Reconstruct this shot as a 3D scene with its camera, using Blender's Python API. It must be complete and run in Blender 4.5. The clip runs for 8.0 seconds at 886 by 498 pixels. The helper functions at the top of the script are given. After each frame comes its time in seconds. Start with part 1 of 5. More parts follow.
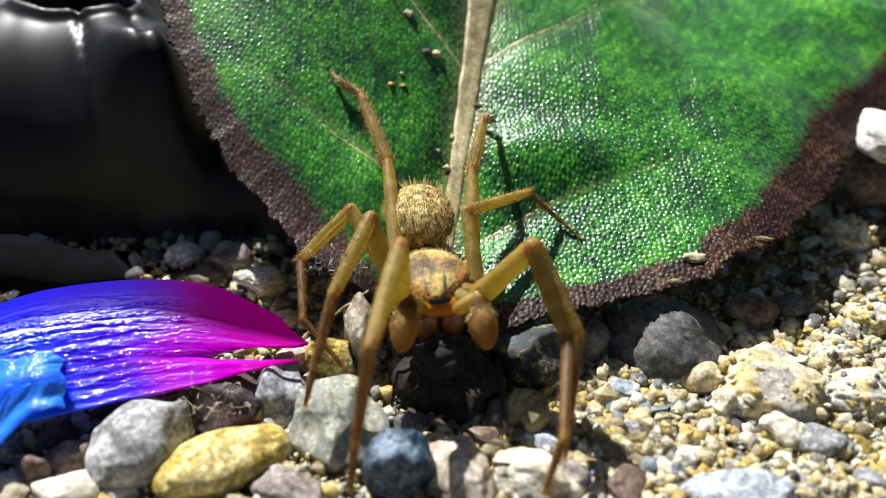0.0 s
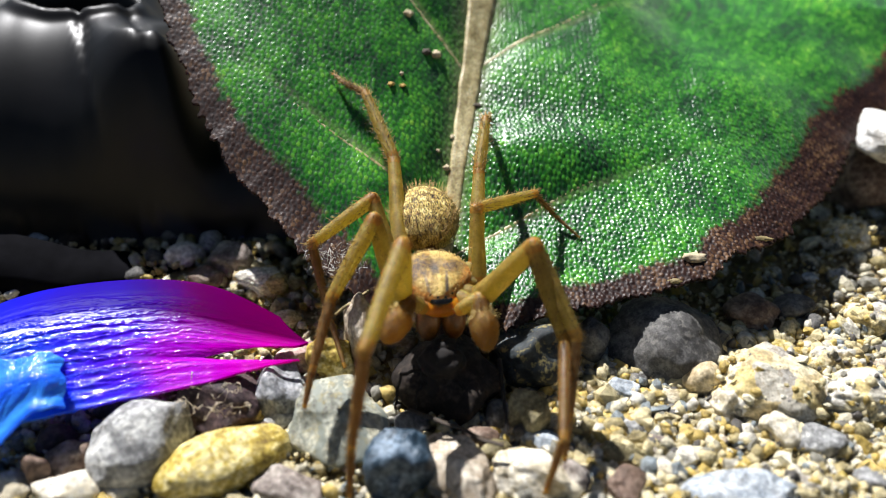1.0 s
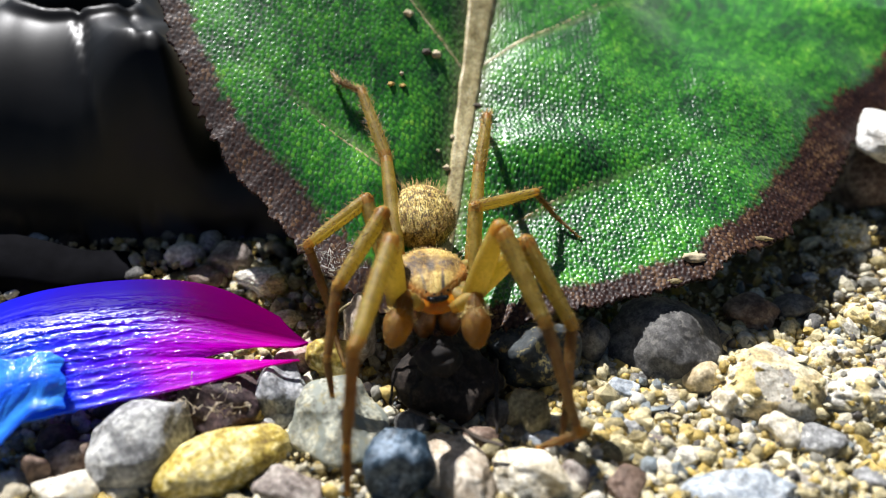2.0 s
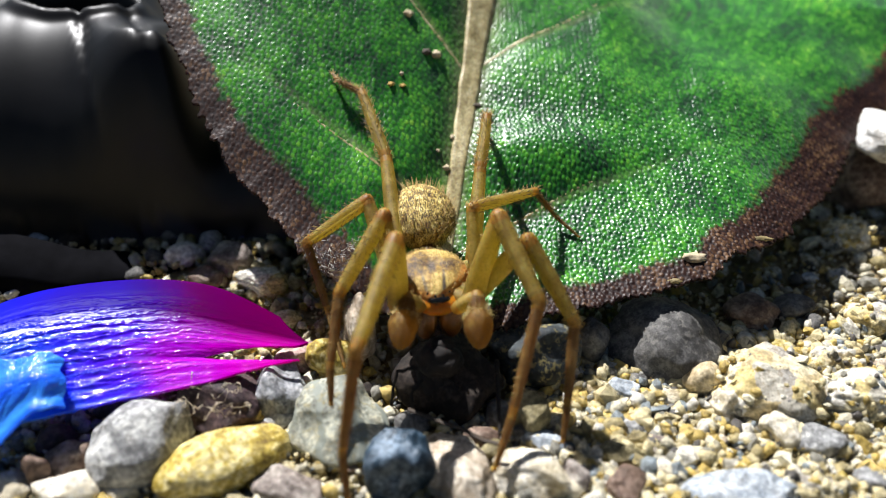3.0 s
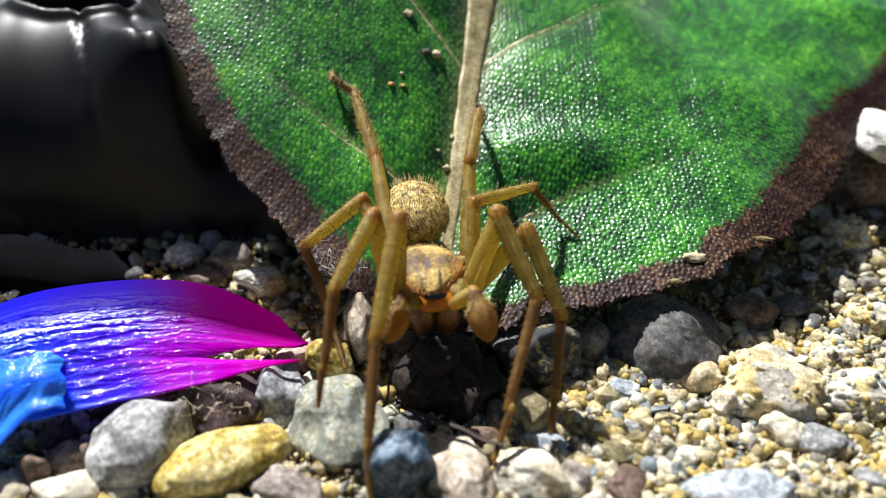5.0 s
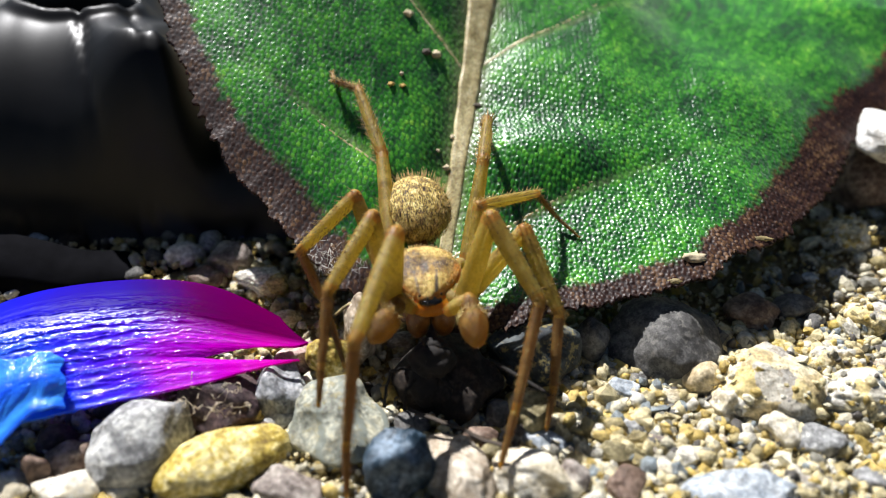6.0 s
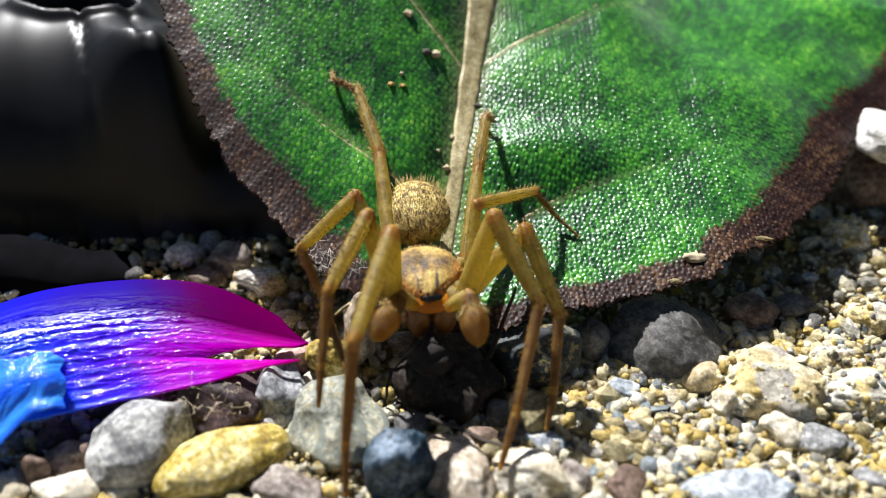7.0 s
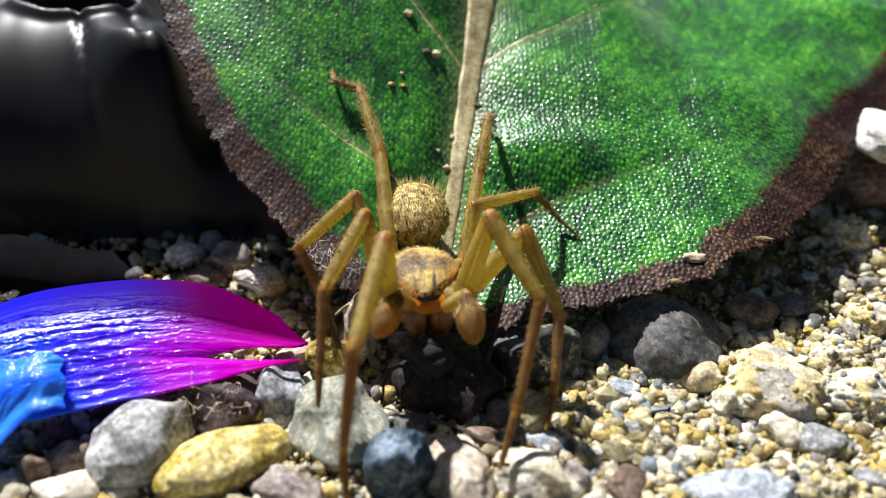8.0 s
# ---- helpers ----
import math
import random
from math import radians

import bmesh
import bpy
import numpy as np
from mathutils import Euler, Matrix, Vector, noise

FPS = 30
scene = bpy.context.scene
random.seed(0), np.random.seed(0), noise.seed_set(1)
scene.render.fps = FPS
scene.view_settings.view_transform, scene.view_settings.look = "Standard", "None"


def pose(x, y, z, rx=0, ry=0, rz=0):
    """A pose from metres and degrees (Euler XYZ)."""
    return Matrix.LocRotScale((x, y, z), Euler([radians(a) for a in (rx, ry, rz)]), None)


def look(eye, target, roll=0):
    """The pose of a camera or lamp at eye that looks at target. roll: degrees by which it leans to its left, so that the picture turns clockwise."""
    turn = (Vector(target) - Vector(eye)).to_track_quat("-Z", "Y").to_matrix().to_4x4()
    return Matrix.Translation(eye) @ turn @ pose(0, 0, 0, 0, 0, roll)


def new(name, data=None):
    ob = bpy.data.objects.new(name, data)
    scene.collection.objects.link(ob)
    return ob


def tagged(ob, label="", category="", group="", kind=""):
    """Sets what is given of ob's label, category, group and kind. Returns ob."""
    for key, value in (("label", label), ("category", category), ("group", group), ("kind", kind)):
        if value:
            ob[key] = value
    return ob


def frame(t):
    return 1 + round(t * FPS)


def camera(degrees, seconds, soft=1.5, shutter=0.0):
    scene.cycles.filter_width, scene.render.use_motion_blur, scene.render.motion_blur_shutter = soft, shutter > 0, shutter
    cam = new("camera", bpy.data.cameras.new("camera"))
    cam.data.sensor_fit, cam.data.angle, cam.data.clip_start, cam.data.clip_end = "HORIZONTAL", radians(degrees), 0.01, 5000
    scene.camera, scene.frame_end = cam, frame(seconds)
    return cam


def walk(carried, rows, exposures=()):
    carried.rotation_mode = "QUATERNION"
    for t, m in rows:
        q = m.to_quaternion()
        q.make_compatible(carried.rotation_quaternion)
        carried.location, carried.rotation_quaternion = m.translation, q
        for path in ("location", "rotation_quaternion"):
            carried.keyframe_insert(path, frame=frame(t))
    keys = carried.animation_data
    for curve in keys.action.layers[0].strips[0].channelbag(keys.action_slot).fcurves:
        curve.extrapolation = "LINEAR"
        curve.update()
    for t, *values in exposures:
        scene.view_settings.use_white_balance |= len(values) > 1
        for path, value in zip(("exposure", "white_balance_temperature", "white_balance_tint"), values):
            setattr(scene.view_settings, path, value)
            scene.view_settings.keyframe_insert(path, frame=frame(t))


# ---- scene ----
import itertools

# ---------------------------------------------------------------- camera
cam = camera(55, 8.0, soft=1.1)
EYE = look((0, -0.0328, 0.0289), (0, 0, 0.00593))
walk(cam, [(0.0, EYE), (8.0, EYE)])
cam.data.dof.use_dof = True
cam.data.dof.focus_distance = 0.0422
cam.data.dof.aperture_fstop = 36

# ---------------------------------------------------------------- light
SUN_DIR = Vector((-0.32, 0.52, 0.79)).normalized()
world = bpy.data.worlds.new("daylight")
scene.world = world
world.use_nodes = True
wn, wl = world.node_tree.nodes, world.node_tree.links
sky = wn.new("ShaderNodeTexSky")
sky.sky_type = "NISHITA"
sky.sun_disc = False
sky.sun_elevation = math.asin(SUN_DIR.z)
sky.sun_rotation = math.atan2(SUN_DIR.x, SUN_DIR.y)
wl.new(sky.outputs["Color"], wn["Background"].inputs["Color"])
wn["Background"].inputs["Strength"].default_value = 0.026
sun = new("sun", bpy.data.lights.new("sun", "SUN"))
sun.data.energy = 5.0
sun.data.angle = radians(0.55)
sun.data.color = (1.0, 0.99, 1.0)
sun.matrix_world = look(SUN_DIR, (0, 0, 0))
scene.view_settings.exposure = 0.86

MM = 0.001
PHI = (1 + 5**0.5) / 2


# ---------------------------------------------------------------- materials
class Nodes:
    """A small wrapper for writing node materials."""

    def __init__(self, name):
        self.mat = bpy.data.materials.new(name)
        self.mat.use_nodes = True
        self.tree = self.mat.node_tree
        self.bsdf = self.tree.nodes["Principled BSDF"]
        self.out = self.tree.nodes["Material Output"]

    def add(self, kind, **inputs):
        node = self.tree.nodes.new("ShaderNode" + kind)
        for key, value in inputs.items():
            self.put(node, key.replace("_", " "), value)
        return node

    def put(self, node, key, value):
        socket = node.inputs[key]
        if isinstance(value, bpy.types.NodeSocket):
            self.tree.links.new(value, socket)
        else:
            socket.default_value = value

    def set(self, **inputs):
        for key, value in inputs.items():
            self.put(self.bsdf, key.replace("_", " "), value)

    def coords(self, kind="Object"):
        return self.add("TexCoord").outputs[kind]

    def noise(self, vec, scale, detail=4.0, rough=0.6):
        return self.add("TexNoise", Vector=vec, Scale=scale, Detail=detail, Roughness=rough).outputs["Fac"]

    def ramp(self, fac, stops, mode="LINEAR"):
        node = self.add("ValToRGB", Fac=fac)
        node.color_ramp.interpolation = mode
        el = node.color_ramp.elements
        while len(el) < len(stops):
            el.new(0.5)
        for e, (p, c) in zip(el, stops):
            e.position, e.color = p, (*c, 1) if len(c) == 3 else c
        return node.outputs["Color"]

    def mix(self, fac, a, b, blend="MIX"):
        node = self.tree.nodes.new("ShaderNodeMix")
        node.data_type, node.blend_type = "RGBA", blend
        for i, v in ((0, fac), (6, a), (7, b)):
            if isinstance(v, bpy.types.NodeSocket):
                self.tree.links.new(v, node.inputs[i])
            else:
                node.inputs[i].default_value = v if i == 0 or len(v) == 4 else (*v, 1)
        return node.outputs[2]

    def math(self, op, a, b=0.5, clamp=False):
        node = self.tree.nodes.new("ShaderNodeMath")
        node.operation, node.use_clamp = op, clamp
        for i, v in enumerate((a, b)):
            if isinstance(v, bpy.types.NodeSocket):
                self.tree.links.new(v, node.inputs[i])
            else:
                node.inputs[i].default_value = v
        return node.outputs[0]

    def bump(self, height, strength, distance):
        return self.add("Bump", Height=height, Strength=strength, Distance=distance).outputs["Normal"]

    def attribute(self, name):
        node = self.add("Attribute")
        node.attribute_name = name
        return node.outputs["Fac"]


def stone(name, dark, mid, light, speck=0.0, speck_color=(0.05, 0.05, 0.05), rough=0.62, grain=1.0, gloss=0.4, vein=None, pieces=0.0):
    """Weathered stone: broad tone, fine grain, mineral flecks."""
    n = Nodes(name)
    vec = n.coords()
    shift = n.add("ObjectInfo").outputs["Random"]
    seed = n.add("Mapping", Vector=vec)
    off = n.add("CombineXYZ", X=shift, Y=shift, Z=shift)
    n.put(seed, "Location", off.outputs[0])
    vec = seed.outputs[0]
    broad = n.noise(vec, 420 * grain, 9, 0.7)
    fine = n.noise(vec, 3400 * grain, 8, 0.8)
    tone = n.math("ADD", n.math("MULTIPLY", broad, 0.5), n.math("MULTIPLY", fine, 0.5))
    col = n.ramp(tone, [(0.42, dark), (0.5, mid), (0.57, light)])
    if pieces:
        bits = n.add("TexVoronoi", Vector=n.mix(0.0005, vec, n.add("TexNoise", Vector=vec, Scale=1800).outputs["Color"], "ADD"), Scale=800)
        kind = n.ramp(n.add("SeparateColor", Color=bits.outputs["Color"]).outputs[0], [(0.0, (0.46, 0.45, 0.4)), (0.2, (0.64, 0.5, 0.17)), (0.42, (0.76, 0.67, 0.42)), (0.62, (0.28, 0.27, 0.27)), (0.74, (0.85, 0.83, 0.76)), (0.88, (0.5, 0.38, 0.16))], "CONSTANT")
        col = n.mix(pieces, col, kind)
    crystal = n.add("TexVoronoi", Vector=vec, Scale=5200 * grain)
    shade = n.add("SeparateColor", Color=crystal.outputs["Color"]).outputs[0]
    col = n.mix(0.7, col, n.ramp(shade, [(0.0, (0.6, 0.59, 0.57)), (0.45, (1.05, 1.05, 1.05)), (0.9, (1.35, 1.35, 1.35))]), "MULTIPLY")
    if vein:
        band = n.add("TexWave", Vector=vec, Scale=vein[1], Distortion=7.0, Detail=3.0)
        band.inputs["Detail Scale"].default_value = 1.5
        n.put(band, "Phase Offset", shift)
        col = n.mix(n.ramp(band.outputs["Fac"], [(vein[2], (0, 0, 0)), (vein[2] + 0.12, (1, 1, 1))]), col, vein[0])
    patch = n.noise(vec, 1100 * grain, 9, 0.75)
    col = n.mix(0.5, col, n.ramp(patch, [(0.4, (0.3, 0.27, 0.24)), (0.49, (1.0, 1.0, 1.0))]), "MULTIPLY")
    fleck = n.ramp(n.noise(vec, 2300 * grain, 6, 0.75), [(0.55, (0, 0, 0)), (0.6, (1, 1, 1))])
    col = n.mix(n.math("MULTIPLY", fleck, speck), col, speck_color)
    n.set(Base_Color=col, Roughness=n.math("ADD", n.math("MULTIPLY", fine, 0.3), rough - 0.15), Specular_IOR_Level=gloss)
    n.set(Normal=n.bump(n.math("ADD", n.math("MULTIPLY", broad, 1.4), n.math("MULTIPLY", fine, 0.6)), 0.7, 0.00013))
    return n.mat


STONES = {
    "yellow": stone("yellow_stone", (0.2, 0.12, 0.012), (0.46, 0.34, 0.05), (0.8, 0.7, 0.36), 0.45, (0.16, 0.09, 0.015)),
    "grey_light": stone("light_grey_stone", (0.13, 0.13, 0.13), (0.34, 0.34, 0.33), (0.68, 0.67, 0.62), 0.45, (0.12, 0.12, 0.13)),
    "purple": stone("purple_brown_stone", (0.018, 0.009, 0.012), (0.05, 0.027, 0.03), (0.11, 0.065, 0.065), 0.2, (0.25, 0.2, 0.16)),
    "speckle": stone("speckled_grey_stone", (0.12, 0.125, 0.13), (0.28, 0.29, 0.31), (0.5, 0.5, 0.5), 0.7, (0.04, 0.04, 0.05)),
    "pale_band": stone("pale_banded_stone", (0.16, 0.165, 0.13), (0.33, 0.34, 0.28), (0.58, 0.55, 0.4), 0.4, (0.36, 0.28, 0.08), vein=((0.25, 0.27, 0.23), 200, 0.78)),
    "slate": stone("slate_blue_stone", (0.005, 0.013, 0.022), (0.02, 0.045, 0.072), (0.2, 0.27, 0.35), 0.6, (0.32, 0.38, 0.44), 0.45, grain=0.5),
    "cream": stone("cream_stone", (0.28, 0.21, 0.14), (0.5, 0.42, 0.32), (0.74, 0.67, 0.55), 0.15, (0.3, 0.22, 0.1)),
    "ivory": stone("ivory_stone", (0.42, 0.35, 0.22), (0.64, 0.57, 0.42), (0.84, 0.8, 0.7), 0.12, (0.3, 0.25, 0.15)),
    "grey_brown": stone("grey_brown_stone", (0.13, 0.1, 0.08), (0.3, 0.25, 0.22), (0.46, 0.42, 0.36), 0.3, (0.06, 0.05, 0.05)),
    # dark stone, blackened further to carry the spider's shade on its boulder
    "black": stone("black_stone", (0.007, 0.005, 0.004), (0.02, 0.014, 0.011), (0.055, 0.04, 0.03), 0.12, (0.2, 0.16, 0.12), 0.75, gloss=0.25),
    "lichen": stone("lichened_dark_stone", (0.01, 0.014, 0.016), (0.028, 0.036, 0.04), (0.08, 0.09, 0.09), 0.6, (0.42, 0.34, 0.12), grain=0.8),
    "olive": stone("olive_stone", (0.1, 0.08, 0.03), (0.25, 0.21, 0.1), (0.42, 0.37, 0.22), 0.3, (0.06, 0.05, 0.02)),
    "grey": stone("dark_grey_stone", (0.03, 0.028, 0.027), (0.075, 0.072, 0.068), (0.16, 0.153, 0.142), 0.35, (0.32, 0.3, 0.26)),
    "tan": stone("tan_stone", (0.36, 0.27, 0.14), (0.58, 0.48, 0.3), (0.74, 0.65, 0.46), 0.3, (0.2, 0.12, 0.05)),
    "sandstone": stone("sandstone", (0.34, 0.26, 0.15), (0.58, 0.5, 0.34), (0.8, 0.75, 0.6), 0.5, (0.22, 0.16, 0.08), grain=1.6, pieces=0.65),
    "brown": stone("brown_stone", (0.08, 0.045, 0.03), (0.19, 0.125, 0.09), (0.34, 0.26, 0.2), 0.3, (0.05, 0.03, 0.02)),
    "blue_grey": stone("blue_grey_stone", (0.16, 0.19, 0.22), (0.36, 0.4, 0.44), (0.6, 0.63, 0.64), 0.3, (0.08, 0.1, 0.12)),
    "white": stone("white_quartz", (0.5, 0.46, 0.4), (0.78, 0.76, 0.71), (0.88, 0.87, 0.84), 0.1, (0.4, 0.3, 0.2)),
    "pink": stone("pinkish_stone", (0.26, 0.16, 0.14), (0.46, 0.34, 0.3), (0.62, 0.52, 0.47), 0.3, (0.1, 0.06, 0.06)),
}
STONE_WORDS = {
    "yellow": "smooth yellow pebble", "grey_light": "rough light grey stone", "purple": "dark purple-brown stone",
    "speckle": "speckled grey pebble", "pale_band": "pale grey-green stone with darker bands", "slate": "dark slate-blue stone with pale patches",
    "cream": "cream-coloured stone", "ivory": "ivory-white pebble", "grey_brown": "grey-brown pebble", "black": "blackish rounded stone",
    "lichen": "dark stone with yellow lichen-like flecks", "olive": "olive-brown stone", "grey": "dark grey matt stone", "tan": "round tan pebble",
    "sandstone": "sandy beige stone", "brown": "brown pebble", "blue_grey": "blue-grey pebble", "white": "white quartz pebble", "pink": "pinkish-brown stone",
}


def grain_material(name, stops, grain=1.0):
    """Loose grains, each with its own colour."""
    n = Nodes(name)
    isle = n.add("NewGeometry").outputs["Random Per Island"]
    col = n.ramp(isle, stops, "CONSTANT")
    fine = n.noise(n.coords(), 2600 * grain, 6, 0.75)
    col = n.mix(0.65, col, n.ramp(fine, [(0.4, (0.22, 0.19, 0.14)), (0.5, (0.8, 0.78, 0.72)), (0.6, (1.2, 1.2, 1.2))]), "MULTIPLY")
    n.set(Base_Color=col, Roughness=0.42, Specular_IOR_Level=0.5)
    n.set(Normal=n.bump(fine, 1.0, 0.00014))
    return n.mat


SAND_COLORS = [
    (0.0, (0.58, 0.43, 0.13)), (0.1, (0.69, 0.60, 0.36)), (0.26, (0.39, 0.32, 0.15)), (0.35, (0.72, 0.67, 0.50)), (0.5, (0.24, 0.23, 0.19)),
    (0.58, (0.55, 0.40, 0.10)), (0.65, (0.25, 0.29, 0.31)), (0.71, (0.65, 0.56, 0.32)), (0.85, (0.10, 0.09, 0.08)), (0.9, (0.70, 0.67, 0.58)),
]
SAND = grain_material("sand_grains", SAND_COLORS)


def ground_material():
    n = Nodes("damp_sand")
    vec = n.coords()
    a, b = n.noise(vec, 900, 6, 0.7), n.noise(vec, 4200, 4, 0.7)
    col = n.ramp(n.math("ADD", n.math("MULTIPLY", a, 0.5), n.math("MULTIPLY", b, 0.5)), [(0.35, (0.12, 0.085, 0.045)), (0.52, (0.32, 0.24, 0.12)), (0.68, (0.56, 0.46, 0.27))])
    n.set(Base_Color=col, Roughness=0.85, Normal=n.bump(n.math("ADD", a, b), 0.9, 0.0003))
    return n.mat


GROUND = ground_material()


def leaf_material():
    """Green beaded upper side with pale veins and a purple-brown rim."""
    n = Nodes("leaf_skin")
    vec = n.coords()
    rim, vein, cell, tone = n.attribute("rim"), n.attribute("vein"), n.attribute("cell"), n.attribute("tone")
    broad, fine = n.noise(vec, 330, 7, 0.72), n.noise(vec, 2600, 4, 0.7)
    mood = n.math("ADD", n.math("MULTIPLY", tone, 0.14), n.math("ADD", n.math("MULTIPLY", broad, 0.8), n.math("MULTIPLY", fine, 0.45)))
    bead = n.ramp(mood, [(0.52, (0.002, 0.04, 0.008)), (0.66, (0.014, 0.16, 0.01)), (0.79, (0.075, 0.36, 0.022)), (0.92, (0.26, 0.58, 0.05))])
    # gaps darker than the beads: groove shade put into the green
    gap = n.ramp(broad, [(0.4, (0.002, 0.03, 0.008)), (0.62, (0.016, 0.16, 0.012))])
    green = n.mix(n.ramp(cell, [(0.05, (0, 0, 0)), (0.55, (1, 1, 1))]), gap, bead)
    husk = n.ramp(mood, [(0.5, (0.012, 0.005, 0.005)), (0.72, (0.046, 0.019, 0.012)), (0.92, (0.22, 0.12, 0.055))])
    # same groove shade coloured in between the rim's brown beads
    brown = n.mix(n.ramp(cell, [(0.05, (0, 0, 0)), (0.5, (1, 1, 1))]), (0.016, 0.007, 0.007), husk)
    brown = n.mix(n.ramp(n.math("ADD", rim, n.math("MULTIPLY", fine, 0.3)), [(1.09, (0, 0, 0)), (1.14, (1, 1, 1))]), brown, (0.3, 0.2, 0.09))
    ragged = n.ramp(n.math("ADD", rim, n.math("ADD", n.math("MULTIPLY", n.math("SUBTRACT", broad, 0.5), 0.9), n.math("MULTIPLY", n.math("SUBTRACT", tone, 0.5), 0.18))), [(0.4, (0, 0, 0)), (0.6, (1, 1, 1))])
    pale = n.ramp(fine, [(0.4, (0.14, 0.17, 0.05)), (0.62, (0.36, 0.36, 0.18))])
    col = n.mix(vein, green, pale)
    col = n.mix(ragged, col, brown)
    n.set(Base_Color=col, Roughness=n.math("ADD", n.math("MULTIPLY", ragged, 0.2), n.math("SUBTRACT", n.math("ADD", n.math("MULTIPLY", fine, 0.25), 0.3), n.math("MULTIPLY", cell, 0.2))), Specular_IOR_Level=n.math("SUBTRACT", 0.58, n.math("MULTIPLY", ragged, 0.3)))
    n.set(Sheen_Weight=n.math("MULTIPLY", n.math("SUBTRACT", 1.0, ragged), 0.28), Sheen_Roughness=0.4, Normal=n.bump(fine, 0.35, 0.00004))
    thin = n.add("BsdfTranslucent", Color=n.mix(ragged, n.mix(vein, (0.05, 0.34, 0.02), (0.35, 0.38, 0.1)), (0.12, 0.03, 0.03)))
    both = n.add("MixShader", Fac=0.2)
    n.tree.links.new(n.bsdf.outputs[0], both.inputs[1])
    n.tree.links.new(thin.outputs[0], both.inputs[2])
    n.tree.links.new(both.outputs[0], n.out.inputs["Surface"])
    return n.mat


LEAF = leaf_material()


def petal_material():
    """Glossy dyed film, blue at the base and magenta at the tip."""
    n = Nodes("dyed_petal")
    vec = n.coords()
    along, across = n.attribute("along"), n.attribute("across")
    wave = n.noise(vec, 300, 4, 0.6)
    place = n.math("ADD", along, n.math("MULTIPLY", n.math("SUBTRACT", wave, 0.5), 0.22))
    front = n.math("MULTIPLY", n.math("SUBTRACT", 1.0, n.math("MULTIPLY", n.attribute("wide"), 4.0), True), n.math("SUBTRACT", 0.72, along, True))
    place = n.math("SUBTRACT", place, n.math("MULTIPLY", front, 0.9))
    col = n.ramp(place, [(0.04, (0.06, 0.38, 0.95)), (0.2, (0.015, 0.16, 0.95)), (0.36, (0.01, 0.03, 0.9)), (0.57, (0.1, 0.0, 0.85)), (0.71, (0.5, 0.0, 0.65)), (0.9, (0.75, 0.0, 0.5))])
    # back half: deeper dye, darkened further to offset the sun it catches
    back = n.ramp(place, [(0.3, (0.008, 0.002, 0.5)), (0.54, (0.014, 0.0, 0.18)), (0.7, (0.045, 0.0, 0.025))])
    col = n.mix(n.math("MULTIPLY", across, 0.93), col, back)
    flow = n.add("CombineXYZ", X=n.math("MULTIPLY", along, 26.0), Y=n.math("MULTIPLY", n.attribute("wide"), 70.0))
    lines = n.noise(flow.outputs[0], 1.7, 5, 0.62)
    tint = n.noise(flow.outputs[0], 0.35, 3, 0.6)
    col = n.mix(n.math("MULTIPLY", n.math("MULTIPLY", tint, 0.55), n.math("MULTIPLY", n.math("SUBTRACT", 1.0, along, True), n.math("SUBTRACT", 1.0, across, True))), col, n.ramp(tint, [(0.5, (0.006, 0.006, 0.8)), (0.62, (0.03, 0.3, 0.9))]))
    n.set(Base_Color=col, Roughness=n.math("ADD", 0.07, n.math("MULTIPLY", across, 0.3)), Specular_IOR_Level=n.math("MULTIPLY", n.math("SUBTRACT", 1.0, n.math("MULTIPLY", across, 0.98)), n.math("SUBTRACT", 1.0, n.math("MULTIPLY", n.math("MULTIPLY", n.math("SUBTRACT", along, 0.55, True), 4.0, True), 0.9))))
    n.set(Normal=n.bump(n.math("MULTIPLY", n.math("ADD", lines, n.math("MULTIPLY", n.noise(vec, 2600, 3, 0.6), 0.5)), n.math("SUBTRACT", 1.0, n.math("MULTIPLY", across, 0.9))), 0.36, 0.00005))
    thin = n.add("BsdfTranslucent", Color=n.ramp(place, [(0.05, (0.2, 0.6, 1.0)), (0.3, (0.08, 0.1, 1.0)), (0.52, (0.35, 0.02, 1.0)), (0.68, (0.95, 0.0, 0.85)), (0.92, (0.95, 0.0, 0.4))]))
    both = n.add("MixShader", Fac=0.28)
    n.tree.links.new(n.bsdf.outputs[0], both.inputs[1])
    n.tree.links.new(thin.outputs[0], both.inputs[2])
    n.tree.links.new(both.outputs[0], n.out.inputs["Surface"])
    return n.mat


PETAL = petal_material()


